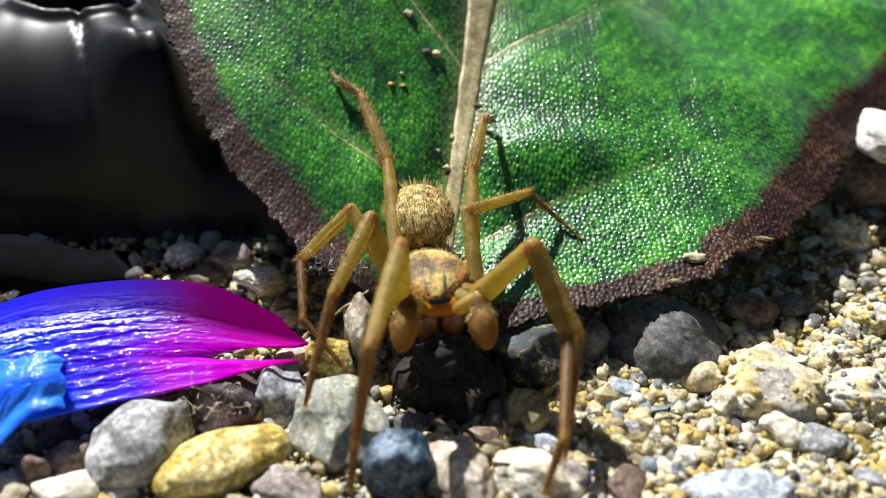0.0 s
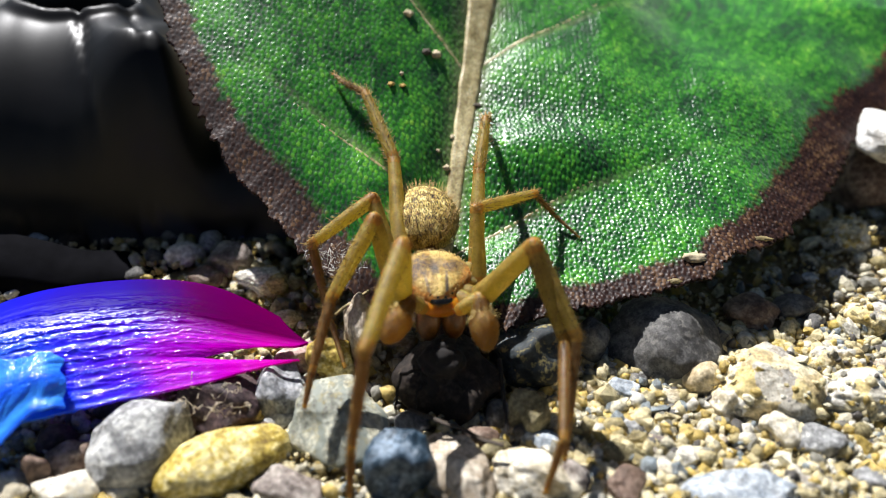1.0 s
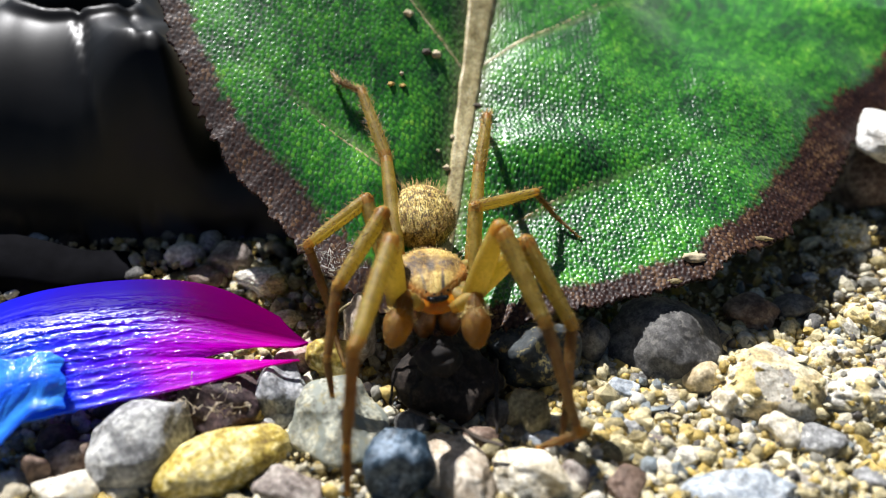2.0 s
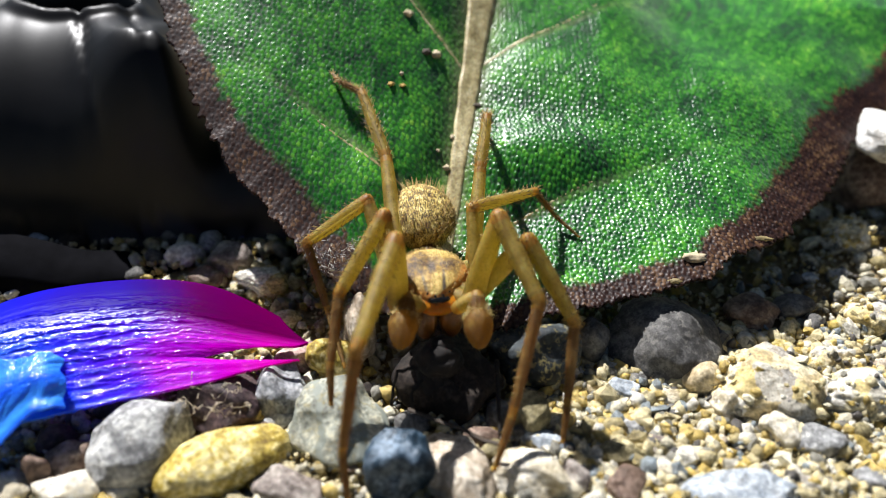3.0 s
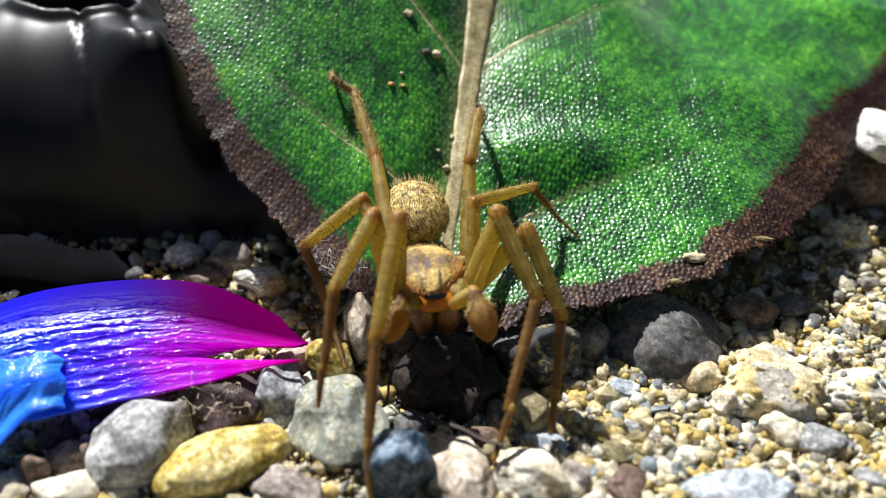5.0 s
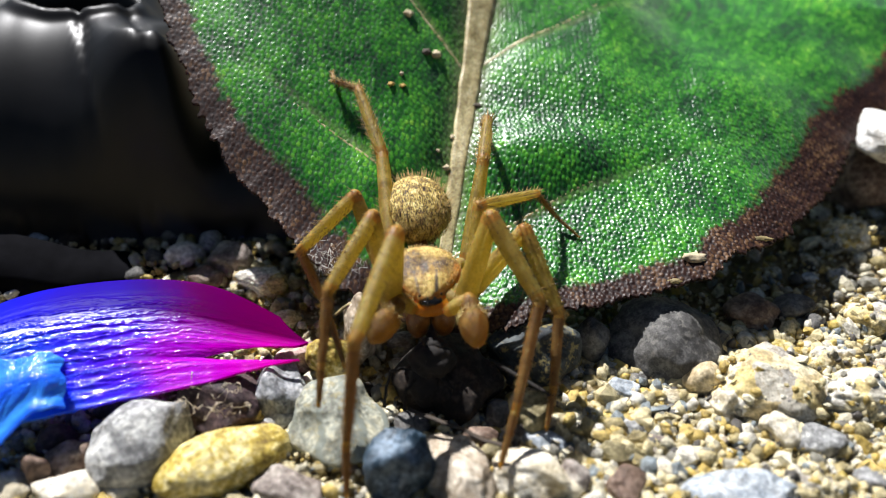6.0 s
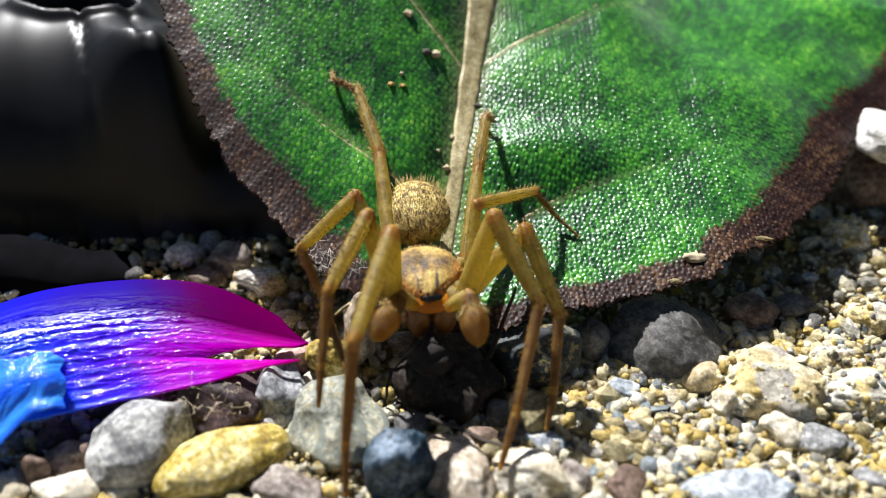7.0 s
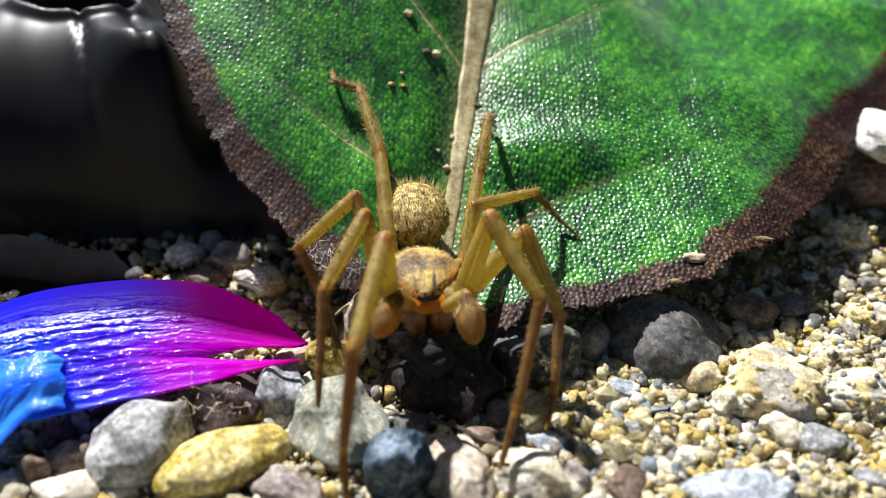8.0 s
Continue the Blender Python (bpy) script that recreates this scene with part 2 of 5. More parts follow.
def skin(name, dark, mid, light, scale=1500, spots=0.0, spot=(0.05, 0.03, 0.01), rough=0.42, sss=0.4, coat=0.0, glow=None, sharp=0.16, stretch=1.0):
    """Waxy translucent spider skin."""
    n = Nodes(name)
    vec = n.coords()
    a, b = n.noise(vec, scale, 4, 0.6), n.noise(vec, scale * 5, 3, 0.6)
    tone = n.math("ADD", n.math("MULTIPLY", a, 0.7), n.math("MULTIPLY", b, 0.3))
    col = n.ramp(tone, [(0.5 - sharp, dark), (0.5, mid), (0.5 + sharp, light)])
    if spots:
        long = n.add("Mapping", Vector=vec)
        n.put(long, "Scale", (1.0, stretch, 1.0))
        vor = n.add("TexVoronoi", Vector=long.outputs[0], Scale=scale * 5.5)
        mask = n.ramp(n.math("MULTIPLY", vor.outputs["Distance"], n.math("ADD", a, 0.45)), [(0.3, (1, 1, 1)), (0.46, (0, 0, 0))])
        col = n.mix(n.math("MULTIPLY", mask, spots), col, spot)
    n.set(Base_Color=col, Roughness=rough, Subsurface_Weight=sss, Subsurface_Scale=0.0004, Coat_Weight=coat)
    n.put(n.bsdf, "Subsurface Radius", (1.0, 0.5, 0.2))
    n.set(Normal=n.bump(b, 0.5, 0.00004))
    if glow:
        thin = n.add("BsdfTranslucent", Color=(*glow, 1))
        both = n.add("MixShader", Fac=0.46)
        n.tree.links.new(n.bsdf.outputs[0], both.inputs[1])
        n.tree.links.new(thin.outputs[0], both.inputs[2])
        n.tree.links.new(both.outputs[0], n.out.inputs["Surface"])
    return n.mat


RIB = skin("rib_skin", (0.2, 0.16, 0.06), (0.44, 0.37, 0.18), (0.66, 0.58, 0.34), 1300, 0.4, (0.1, 0.06, 0.03), sss=0.1)
LEG = skin("leg_skin", (0.1, 0.068, 0.01), (0.32, 0.235, 0.042), (0.54, 0.42, 0.13), 1300, 0.5, (0.07, 0.038, 0.01), rough=0.6, glow=(0.86, 0.69, 0.17))
FOOT = skin("foot_skin", (0.1, 0.05, 0.014), (0.21, 0.115, 0.03), (0.34, 0.21, 0.06), rough=0.5, glow=(0.42, 0.23, 0.06))
FACE = skin("face_skin", (0.6, 0.2, 0.01), (0.85, 0.34, 0.02), (0.95, 0.52, 0.07), 1200, rough=0.3, glow=(1.0, 0.36, 0.03))
BELLY = skin("abdomen_skin", (0.16, 0.08, 0.014), (0.5, 0.36, 0.08), (0.8, 0.64, 0.26), 2600, 0.9, (0.03, 0.02, 0.008), rough=0.75, sss=0.1, sharp=0.1, stretch=0.3)
JAW = skin("jaw_skin", (0.06, 0.018, 0.003), (0.15, 0.052, 0.008), (0.28, 0.11, 0.02), 1200, rough=0.3, sss=0.2)
# insect brown, darkened to stand in for the spider's shadow over it
SHELL = skin("prey_shell", (0.003, 0.002, 0.0015), (0.008, 0.005, 0.0035), (0.022, 0.014, 0.009), 1200, rough=0.85, sss=0.0)
BULB = skin("palp_skin", (0.05, 0.022, 0.003), (0.18, 0.095, 0.013), (0.44, 0.29, 0.06), 1400, 0.7, (0.06, 0.026, 0.004), rough=0.68, glow=(0.72, 0.42, 0.05))
JOINT = skin("joint_skin", (0.12, 0.06, 0.01), (0.33, 0.19, 0.028), (0.54, 0.36, 0.07), 1400, rough=0.5, glow=(0.85, 0.5, 0.1))


def carapace_material():
    """Golden down over a brown shield, with a dark middle mark and spokes and an orange border."""
    n = Nodes("carapace_skin")
    vec = n.coords()
    a, b = n.noise(vec, 520, 4, 0.55), n.noise(vec, 5200, 4, 0.7)
    mark, border = n.attribute("mark"), n.attribute("border")
    gold = n.ramp(n.math("ADD", n.math("MULTIPLY", a, 0.72), n.math("MULTIPLY", b, 0.28)), [(0.42, (0.06, 0.028, 0.005)), (0.5, (0.28, 0.165, 0.025)), (0.58, (0.6, 0.44, 0.13))])
    dark = n.ramp(b, [(0.4, (0.03, 0.022, 0.016)), (0.62, (0.16, 0.12, 0.085))])
    col = n.mix(n.ramp(n.math("ADD", mark, n.math("MULTIPLY", n.math("SUBTRACT", a, 0.5), 1.2)), [(0.5, (0, 0, 0)), (0.85, (1, 1, 1))]), gold, dark)
    col = n.mix(n.ramp(n.math("ADD", border, n.math("MULTIPLY", n.math("SUBTRACT", a, 0.5), 0.8)), [(0.35, (0, 0, 0)), (0.75, (1, 1, 1))]), col, n.ramp(b, [(0.4, (0.3, 0.1, 0.01)), (0.62, (0.56, 0.24, 0.03))]))
    n.set(Base_Color=col, Roughness=0.6, Subsurface_Weight=0.1, Subsurface_Scale=0.0003, Normal=n.bump(b, 0.8, 0.00008))
    return n.mat


BACK = carapace_material()


def plain(name, color, rough, metal=0.0, vary=0.3, scale=1500, spec=0.5):
    n = Nodes(name)
    a = n.noise(n.coords(), scale, 5, 0.65)
    low = tuple(c * (1 - vary) for c in color)
    high = tuple(min(1, c * (1 + vary)) for c in color)
    n.set(Base_Color=n.ramp(a, [(0.35, low), (0.65, high)]), Roughness=rough, Metallic=metal, Specular_IOR_Level=spec)
    n.set(Normal=n.bump(a, 0.3, 0.00004))
    return n.mat


HAIR = plain("hair", (0.3, 0.2, 0.07), 0.6, spec=0.15)
GOLD_HAIR = plain("gold_hair", (0.55, 0.4, 0.12), 0.5, spec=0.4)
DULL_HAIR = plain("dull_gold_hair", (0.26, 0.165, 0.035), 0.55, spec=0.3)
DARK_HAIR = plain("dark_hair", (0.03, 0.018, 0.008), 0.6)
EYE_BLACK = plain("eye_black", (0.004, 0.004, 0.004), 0.08)
BLACK_PLASTIC = plain("black_plastic", (0.003, 0.003, 0.0035), 0.42, vary=0.5, scale=300, spec=0.3)
HEM_PLASTIC = plain("dull_plastic", (0.004, 0.004, 0.005), 0.9, vary=0.5, scale=300, spec=0.02)
CRUMB = plain("pale_crumb", (0.45, 0.37, 0.24), 0.9, scale=3000)
TAN_CRUMB = plain("tan_crumb", (0.42, 0.26, 0.06), 0.8, scale=3000)
DARK_CRUMB = plain("dark_crumb", (0.06, 0.045, 0.03), 0.8, scale=3000)
SILK = plain("silk", (0.75, 0.73, 0.68), 0.4)
TWIG = plain("twig_bark", (0.22, 0.17, 0.07), 0.7, scale=2500)
DARK_STRAND = plain("dark_strand", (0.035, 0.022, 0.012), 0.7, scale=2500)
FIBRE = plain("fibre", (0.5, 0.42, 0.3), 0.6)


# ---------------------------------------------------------------- mesh helpers
def mesh_of(name, bm, *mats):
    """A mesh in metres from a bmesh in millimetres."""
    bmesh.ops.scale(bm, vec=(MM, MM, MM), verts=bm.verts)
    me = bpy.data.meshes.new(name)
    bm.to_mesh(me)
    bm.free()
    for m in mats:
        me.materials.append(m)
    for p in me.polygons:
        p.use_smooth = True
    return me


def part(name, bm, material, parent, label="", extra=()):
    ob = new(name, mesh_of(name, bm, material, *extra))
    ob.parent = parent
    return tagged(ob, label)


def mm(x, y, z):
    return Vector((x, y, z)) * MM


def grid_mesh(name, verts, faces, mat, attrs=None):
    me = bpy.data.meshes.new(name)
    me.vertices.add(len(verts))
    me.vertices.foreach_set("co", (verts * MM).astype(np.float32).ravel())
    k = faces.shape[1]
    me.loops.add(faces.size)
    me.loops.foreach_set("vertex_index", faces.astype(np.int32).ravel())
    me.polygons.add(len(faces))
    me.polygons.foreach_set("loop_start", np.arange(0, faces.size, k, dtype=np.int32))
    me.update(calc_edges=True)
    me.polygons.foreach_set("use_smooth", np.ones(len(faces), bool))
    for key, values in (attrs or {}).items():
        me.attributes.new(key, "FLOAT", "POINT").data.foreach_set("value", values.astype(np.float32))
    me.materials.append(mat)
    me.validate()
    return me


def fan(t, xs, ys):
    """Smooth interpolation through a few control values."""
    xs, ys = np.array(xs, float), np.array(ys, float)
    i = np.clip(np.searchsorted(xs, t) - 1, 0, len(xs) - 2)
    m = np.gradient(ys, xs)
    h = xs[i + 1] - xs[i]
    u = np.clip((t - xs[i]) / h, 0, 1)
    return ys[i] * (2 * u**3 - 3 * u**2 + 1) + h * m[i] * (u**3 - 2 * u**2 + u) + ys[i + 1] * (3 * u**2 - 2 * u**3) + h * m[i + 1] * (u**3 - u**2)


# ---------------------------------------------------------------- ground
def build_ground():
    """One sheet of damp sand, fine near the camera's subject, out to the horizon."""
    near = np.linspace(-60, 90, 151)
    far = np.array([-20000, -4000, -900, -300, -120])
    xs = np.concatenate([far, near, -far[::-1]])
    ys = np.concatenate([far, near + 10, -far[::-1]])
    gx, gy = np.meshgrid(xs, ys)
    flat = np.stack([gx.ravel(), gy.ravel()], 1)
    z = np.array([0.15 * noise.noise((x * 0.22, y * 0.22, 1.0)) + 0.12 * noise.noise((x * 0.8, y * 0.8, 4.0)) if abs(x) < 130 and abs(y) < 130 else 0 for x, y in flat]) - 0.25
    nx, ny = len(xs), len(ys)
    idx = np.arange(nx * ny).reshape(ny, nx)
    faces = np.stack([idx[:-1, :-1], idx[:-1, 1:], idx[1:, 1:], idx[1:, :-1]], -1).reshape(-1, 4)
    ob = new("ground", grid_mesh("ground", np.column_stack([flat, z]), faces, GROUND))
    tagged(ob, "damp brown sand under the gravel", "ground", kind="structure")


build_ground()


# ---------------------------------------------------------------- stones
def pebble(kind, at, size, turn, seed, form):
    """One stone: r rounded, e smooth and long, a angular and chipped."""
    bm = bmesh.new()
    bmesh.ops.create_icosphere(bm, subdivisions=5 if max(size) > 1.0 else 4, radius=1)
    rng = random.Random(seed * 7 + 3)
    cuts = []
    if form != "e":
        for _ in range(11 if form == "a" else 7):
            d = Vector((rng.gauss(0, 1), rng.gauss(0, 1), rng.gauss(0, 0.8))).normalized()
            cuts.append((d, rng.uniform(0.55, 0.85) if form == "a" else rng.uniform(0.7, 0.92)))
    off = Vector((rng.uniform(0, 50), rng.uniform(0, 50), rng.uniform(0, 50)))
    low, high = {"r": (0.12, 0.014), "e": (0.085, 0.012), "a": (0.15, 0.02)}[form]
    if kind == "sandstone":
        high *= 2.5
    for v in bm.verts:
        p = v.co.copy()
        for d, r in cuts:
            over = p.dot(d) - r
            if over > 0:
                p -= d * over * 0.88
        k = 1 + low * noise.noise(v.co * 1.3 + off) * 2 + high * noise.noise(v.co * 5 + off) * 2 + high * noise.noise(v.co * 11 + off) + high * 0.6 * noise.noise(v.co * 24 + off)
        v.co = Vector((p.x * size[0], p.y * size[1], p.z * size[2])) * k * 1.12
    ob = new("pebble", mesh_of("pebble", bm, STONES[kind]))
    ob.matrix_world = Matrix.Translation(mm(*at)) @ pose(0, 0, 0, rng.uniform(-6, 6), rng.uniform(-6, 6), turn)
    tagged(ob, STONE_WORDS[kind] + " lying on the sand", "stone", group="pebbles")


pebble("yellow", (-9.3, -8.15, 0.6), (2.6, 1.42, 1.02), 27, 1, "e")
pebble("grey_light", (-13.0, -7.3, 0.75), (2.35, 1.8, 1.4), 40, 77, "r")
pebble("purple", (-10.3, -4.7, 0.65), (1.89, 1.65, 1.17), -5, 3, "r")
pebble("speckle", (-7.6, -4.1, 0.6), (1.12, 1.3, 1.1), -0, 4, "r")
pebble("pale_band", (-4.8, -5.95, 0.62), (1.95, 2.15, 1.1), 14, 5, "r")
pebble("slate", (-1.75, -8.6, 0.84), (1.2, 1.7, 1.62), -30, 6, "r")
pebble("cream", (0.8, -8.8, 0.51), (1.91, 1.74, 0.93), -25, 7, "a")
pebble("ivory", (3.9, -9.1, 0.45), (1.96, 1.30, 0.82), -20, 8, "a")
pebble("grey_brown", (-6.3, -9.5, 0.32), (1.47, 0.95, 0.59), -15, 9, "r")
pebble("black", (0.2, -3.5, 0.80), (2.26, 1.99, 1.45), -0, 10, "r")
pebble("lichen", (4.4, -1.9, 1.23), (2.05, 1.73, 1.29), -0, 11, "r")
pebble("olive", (3.9, -5.5, 0.63), (0.96, 0.96, 1.14), -0, 12, "a")
pebble("grey", (11.3, -0.5, 0.46), (2.49, 2.45, 1.85), 20, 213, "r")
pebble("tan", (12.35, -3.1, 0.5), (0.86, 0.8, 0.9), -0, 14, "e")
pebble("sandstone", (15.5, -3.7, 0.6), (2.6, 2.1, 1.25), -5, 15, "r")
pebble("brown", (16.2, 1.9, 0.45), (1.26, 1.06, 0.82), -0, 16, "r")
pebble("sandstone", (19.7, -4.2, 0.51), (1.72, 1.29, 0.93), -0, 17, "r")
pebble("blue_grey", (8.6, -3.7, 0.32), (0.80, 0.80, 0.58), -20, 18, "a")
pebble("tan", (7.0, -3.3, 0.16), (0.92, 0.40, 0.29), -0, 19, "e")
pebble("blue_grey", (12.8, -9.7, 0.35), (2.35, 1.01, 0.63), -0, 20, "r")
pebble("brown", (7.6, -9.3, 0.33), (1.12, 0.95, 0.60), 40, 21, "a")
pebble("ivory", (-18.2, -9.4, 0.28), (1.00, 0.82, 0.51), -0, 22, "r")
pebble("ivory", (-15.4, -9.5, 0.32), (1.41, 0.95, 0.59), 10, 23, "r")
pebble("ivory", (-13.4, -9.5, 0.21), (0.73, 0.61, 0.38), 30, 24, "r")
pebble("brown", (-16.1, -7.7, 0.30), (1.04, 0.82, 0.54), 20, 25, "r")
pebble("brown", (-17.1, -8.8, 0.49), (0.50, 0.50, 0.89), -0, 26, "r")
pebble("purple", (-17.2, -6.7, 0.27), (0.75, 0.72, 0.49), -0, 27, "r")
pebble("purple", (-15.0, -4.5, 0.36), (1.18, 0.91, 0.65), -0, 28, "r")
pebble("white", (-15.0, 7.4, 0.33), (1.01, 0.75, 0.60), 25, 29, "e")
pebble("olive", (-17.2, 8.7, 0.20), (0.50, 0.46, 0.37), -0, 30, "r")
pebble("sandstone", (-9.7, 4.4, 0.46), (1.55, 1.07, 0.84), -0, 31, "a")
pebble("yellow", (-5.3, -2.0, 0.63), (1.10, 1.10, 1.15), -0, 33, "a")
pebble("pink", (-6.9, -1.4, 0.38), (1.12, 0.93, 0.69), 20, 34, "a")
pebble("grey_light", (-7.5, -5.4, 0.23), (0.85, 0.59, 0.42), -0, 35, "a")
pebble("ivory", (12.9, -4.8, 0.44), (0.63, 0.63, 0.80), -0, 36, "a")
pebble("grey_light", (16.5, -6.7, 0.30), (1.41, 0.79, 0.54), -15, 37, "r")
pebble("ivory", (15.1, -6.1, 0.36), (1.08, 0.95, 0.66), -15, 38, "a")
pebble("ivory", (15.6, -2.2, 0.29), (0.83, 0.71, 0.52), -0, 39, "a")
pebble("sandstone", (19.3, -1.7, 0.39), (1.25, 0.96, 0.71), -0, 40, "r")
pebble("grey", (18.5, 2.5, 0.33), (1.05, 0.78, 0.60), -0, 41, "r")
pebble("sandstone", (24.0, 9.0, 0.51), (1.51, 1.16, 0.93), -0, 42, "r")
pebble("sandstone", (22.5, 1.6, 0.51), (1.18, 1.18, 0.92), -0, 43, "r")
pebble("grey_brown", (-12.1, 6.7, 0.49), (1.13, 1.11, 0.88), -0, 45, "r")
pebble("brown", (-13.2, 5.3, 0.31), (0.95, 0.73, 0.57), -0, 46, "r")
pebble("grey", (7.3, -0.8, 0.72), (0.84, 0.84, 1.30), -0, 47, "r")
pebble("yellow", (7.8, -5.1, 0.15), (0.65, 0.39, 0.27), 10, 48, "e")
pebble("grey_light", (8.7, -5.8, 0.18), (0.90, 0.47, 0.33), 15, 49, "e")
pebble("olive", (7.2, -5.8, 0.17), (0.64, 0.44, 0.31), -0, 50, "r")
pebble("olive", (7.8, -7.4, 0.26), (1.36, 0.71, 0.48), -20, 51, "a")
pebble("grey_brown", (9.5, -7.0, 0.21), (0.75, 0.57, 0.39), -0, 52, "a")
pebble("grey_brown", (5.4, -9.0, 0.39), (0.71, 0.71, 0.71), -0, 53, "a")
pebble("sandstone", (15.6, -9.2, 0.28), (1.30, 0.82, 0.51), -10, 54, "r")
pebble("yellow", (16.5, -8.9, 0.24), (0.72, 0.69, 0.44), -0, 55, "a")
pebble("grey_light", (18.2, -9.2, 0.28), (0.83, 0.82, 0.51), -0, 56, "a")
pebble("grey", (2.5, -5.3, 0.36), (0.65, 0.65, 0.65), -0, 57, "r")
pebble("olive", (2.4, -7.2, 0.19), (0.62, 0.52, 0.35), -0, 58, "r")
pebble("blue_grey", (4.4, -6.7, 0.22), (1.13, 0.58, 0.39), -25, 59, "e")
pebble("grey", (-1.4, -5.7, 0.23), (0.77, 0.59, 0.41), -0, 60, "r")
pebble("brown", (-8.3, -6.0, 0.17), (0.77, 0.44, 0.30), -0, 61, "r")
pebble("brown", (1.7, -6.5, 0.22), (0.76, 0.58, 0.40), -10, 62, "r")
pebble("cream", (-4.1, -1.1, 1.9), (0.62, 1.3, 1.6), 24, 32, "r")
pebble("brown", (26.8, 13.9, 1.70), (2.2, 2.3, 2.3), 0, 63, "r")
pebble("white", (26.8, 13.4, 5.00), (2.0, 2.6, 1.2), 10, 44, "r")

SANDY = [((o.location / MM)[:], np.array(o.dimensions) / MM * 0.46) for o in scene.objects if o.name.startswith("pebble") and o.data.materials[0] is STONES["sandstone"] and o.location.x > 0.012]
KEEP_CLEAR = [(o.location.x / MM, o.location.y / MM, max(o.dimensions.x, o.dimensions.y) / MM / 2) for o in scene.objects if o.name.startswith("pebble")]


def scatter_small_stones():
    """Small loose stones between the larger ones, sharing a dozen meshes."""
    rng = random.Random(11)
    kinds = ["yellow", "ivory", "sandstone", "grey_light", "grey", "tan", "blue_grey", "olive", "brown", "cream", "black", "speckle"]
    shapes = []
    for i, kind in enumerate(kinds):
        bm = bmesh.new()
        bmesh.ops.create_icosphere(bm, subdivisions=2, radius=1)
        cuts = [(Vector((rng.gauss(0, 1), rng.gauss(0, 1), rng.gauss(0, 1))).normalized(), rng.uniform(0.6, 0.85)) for _ in range(8)]
        for v in bm.verts:
            for d, r in cuts:
                over = v.co.dot(d) - r
                if over > 0:
                    v.co -= d * over * 0.9
            v.co *= 1 + 0.18 * noise.noise(v.co * 2 + Vector((i * 3.1, 0, 0)))
        shapes.append(mesh_of("small_pebble", bm, STONES[kind]))
    placed = list(KEEP_CLEAR)
    count = 0
    for _ in range(9000):
        y = -11 + 38 * rng.random() ** 1.4
        x = rng.uniform(-1, 1) * (21 + 0.5 * (y + 11))
        r = rng.uniform(0.32, 0.62) * (1.0 if y < 6 else 1.5)
        if x < -2 and y < 6:
            r *= 1.25
        if any((x - a) ** 2 + (y - b) ** 2 < (0.8 * (c + r)) ** 2 for a, b, c in placed):
            continue
        placed.append((x, y, r))
        i = rng.randrange(len(kinds))
        if x > 5 and y < 8 and kinds[i] in ("black", "brown"):
            i = 1
        ob = new("small_pebble", shapes[i])
        ob.matrix_world = Matrix.LocRotScale(mm(x, y, r * 0.3), Euler((rng.uniform(-0.5, 0.5), rng.uniform(-0.5, 0.5), rng.uniform(0, 6.3))), mm(r * rng.uniform(0.9, 1.4), r, r * rng.uniform(0.6, 0.9)) / MM)
        tagged(ob, "small " + STONE_WORDS[kinds[i]] + " among sand", "stone", group="small pebbles")
        count += 1
        if count >= 290:
            break


scatter_small_stones()


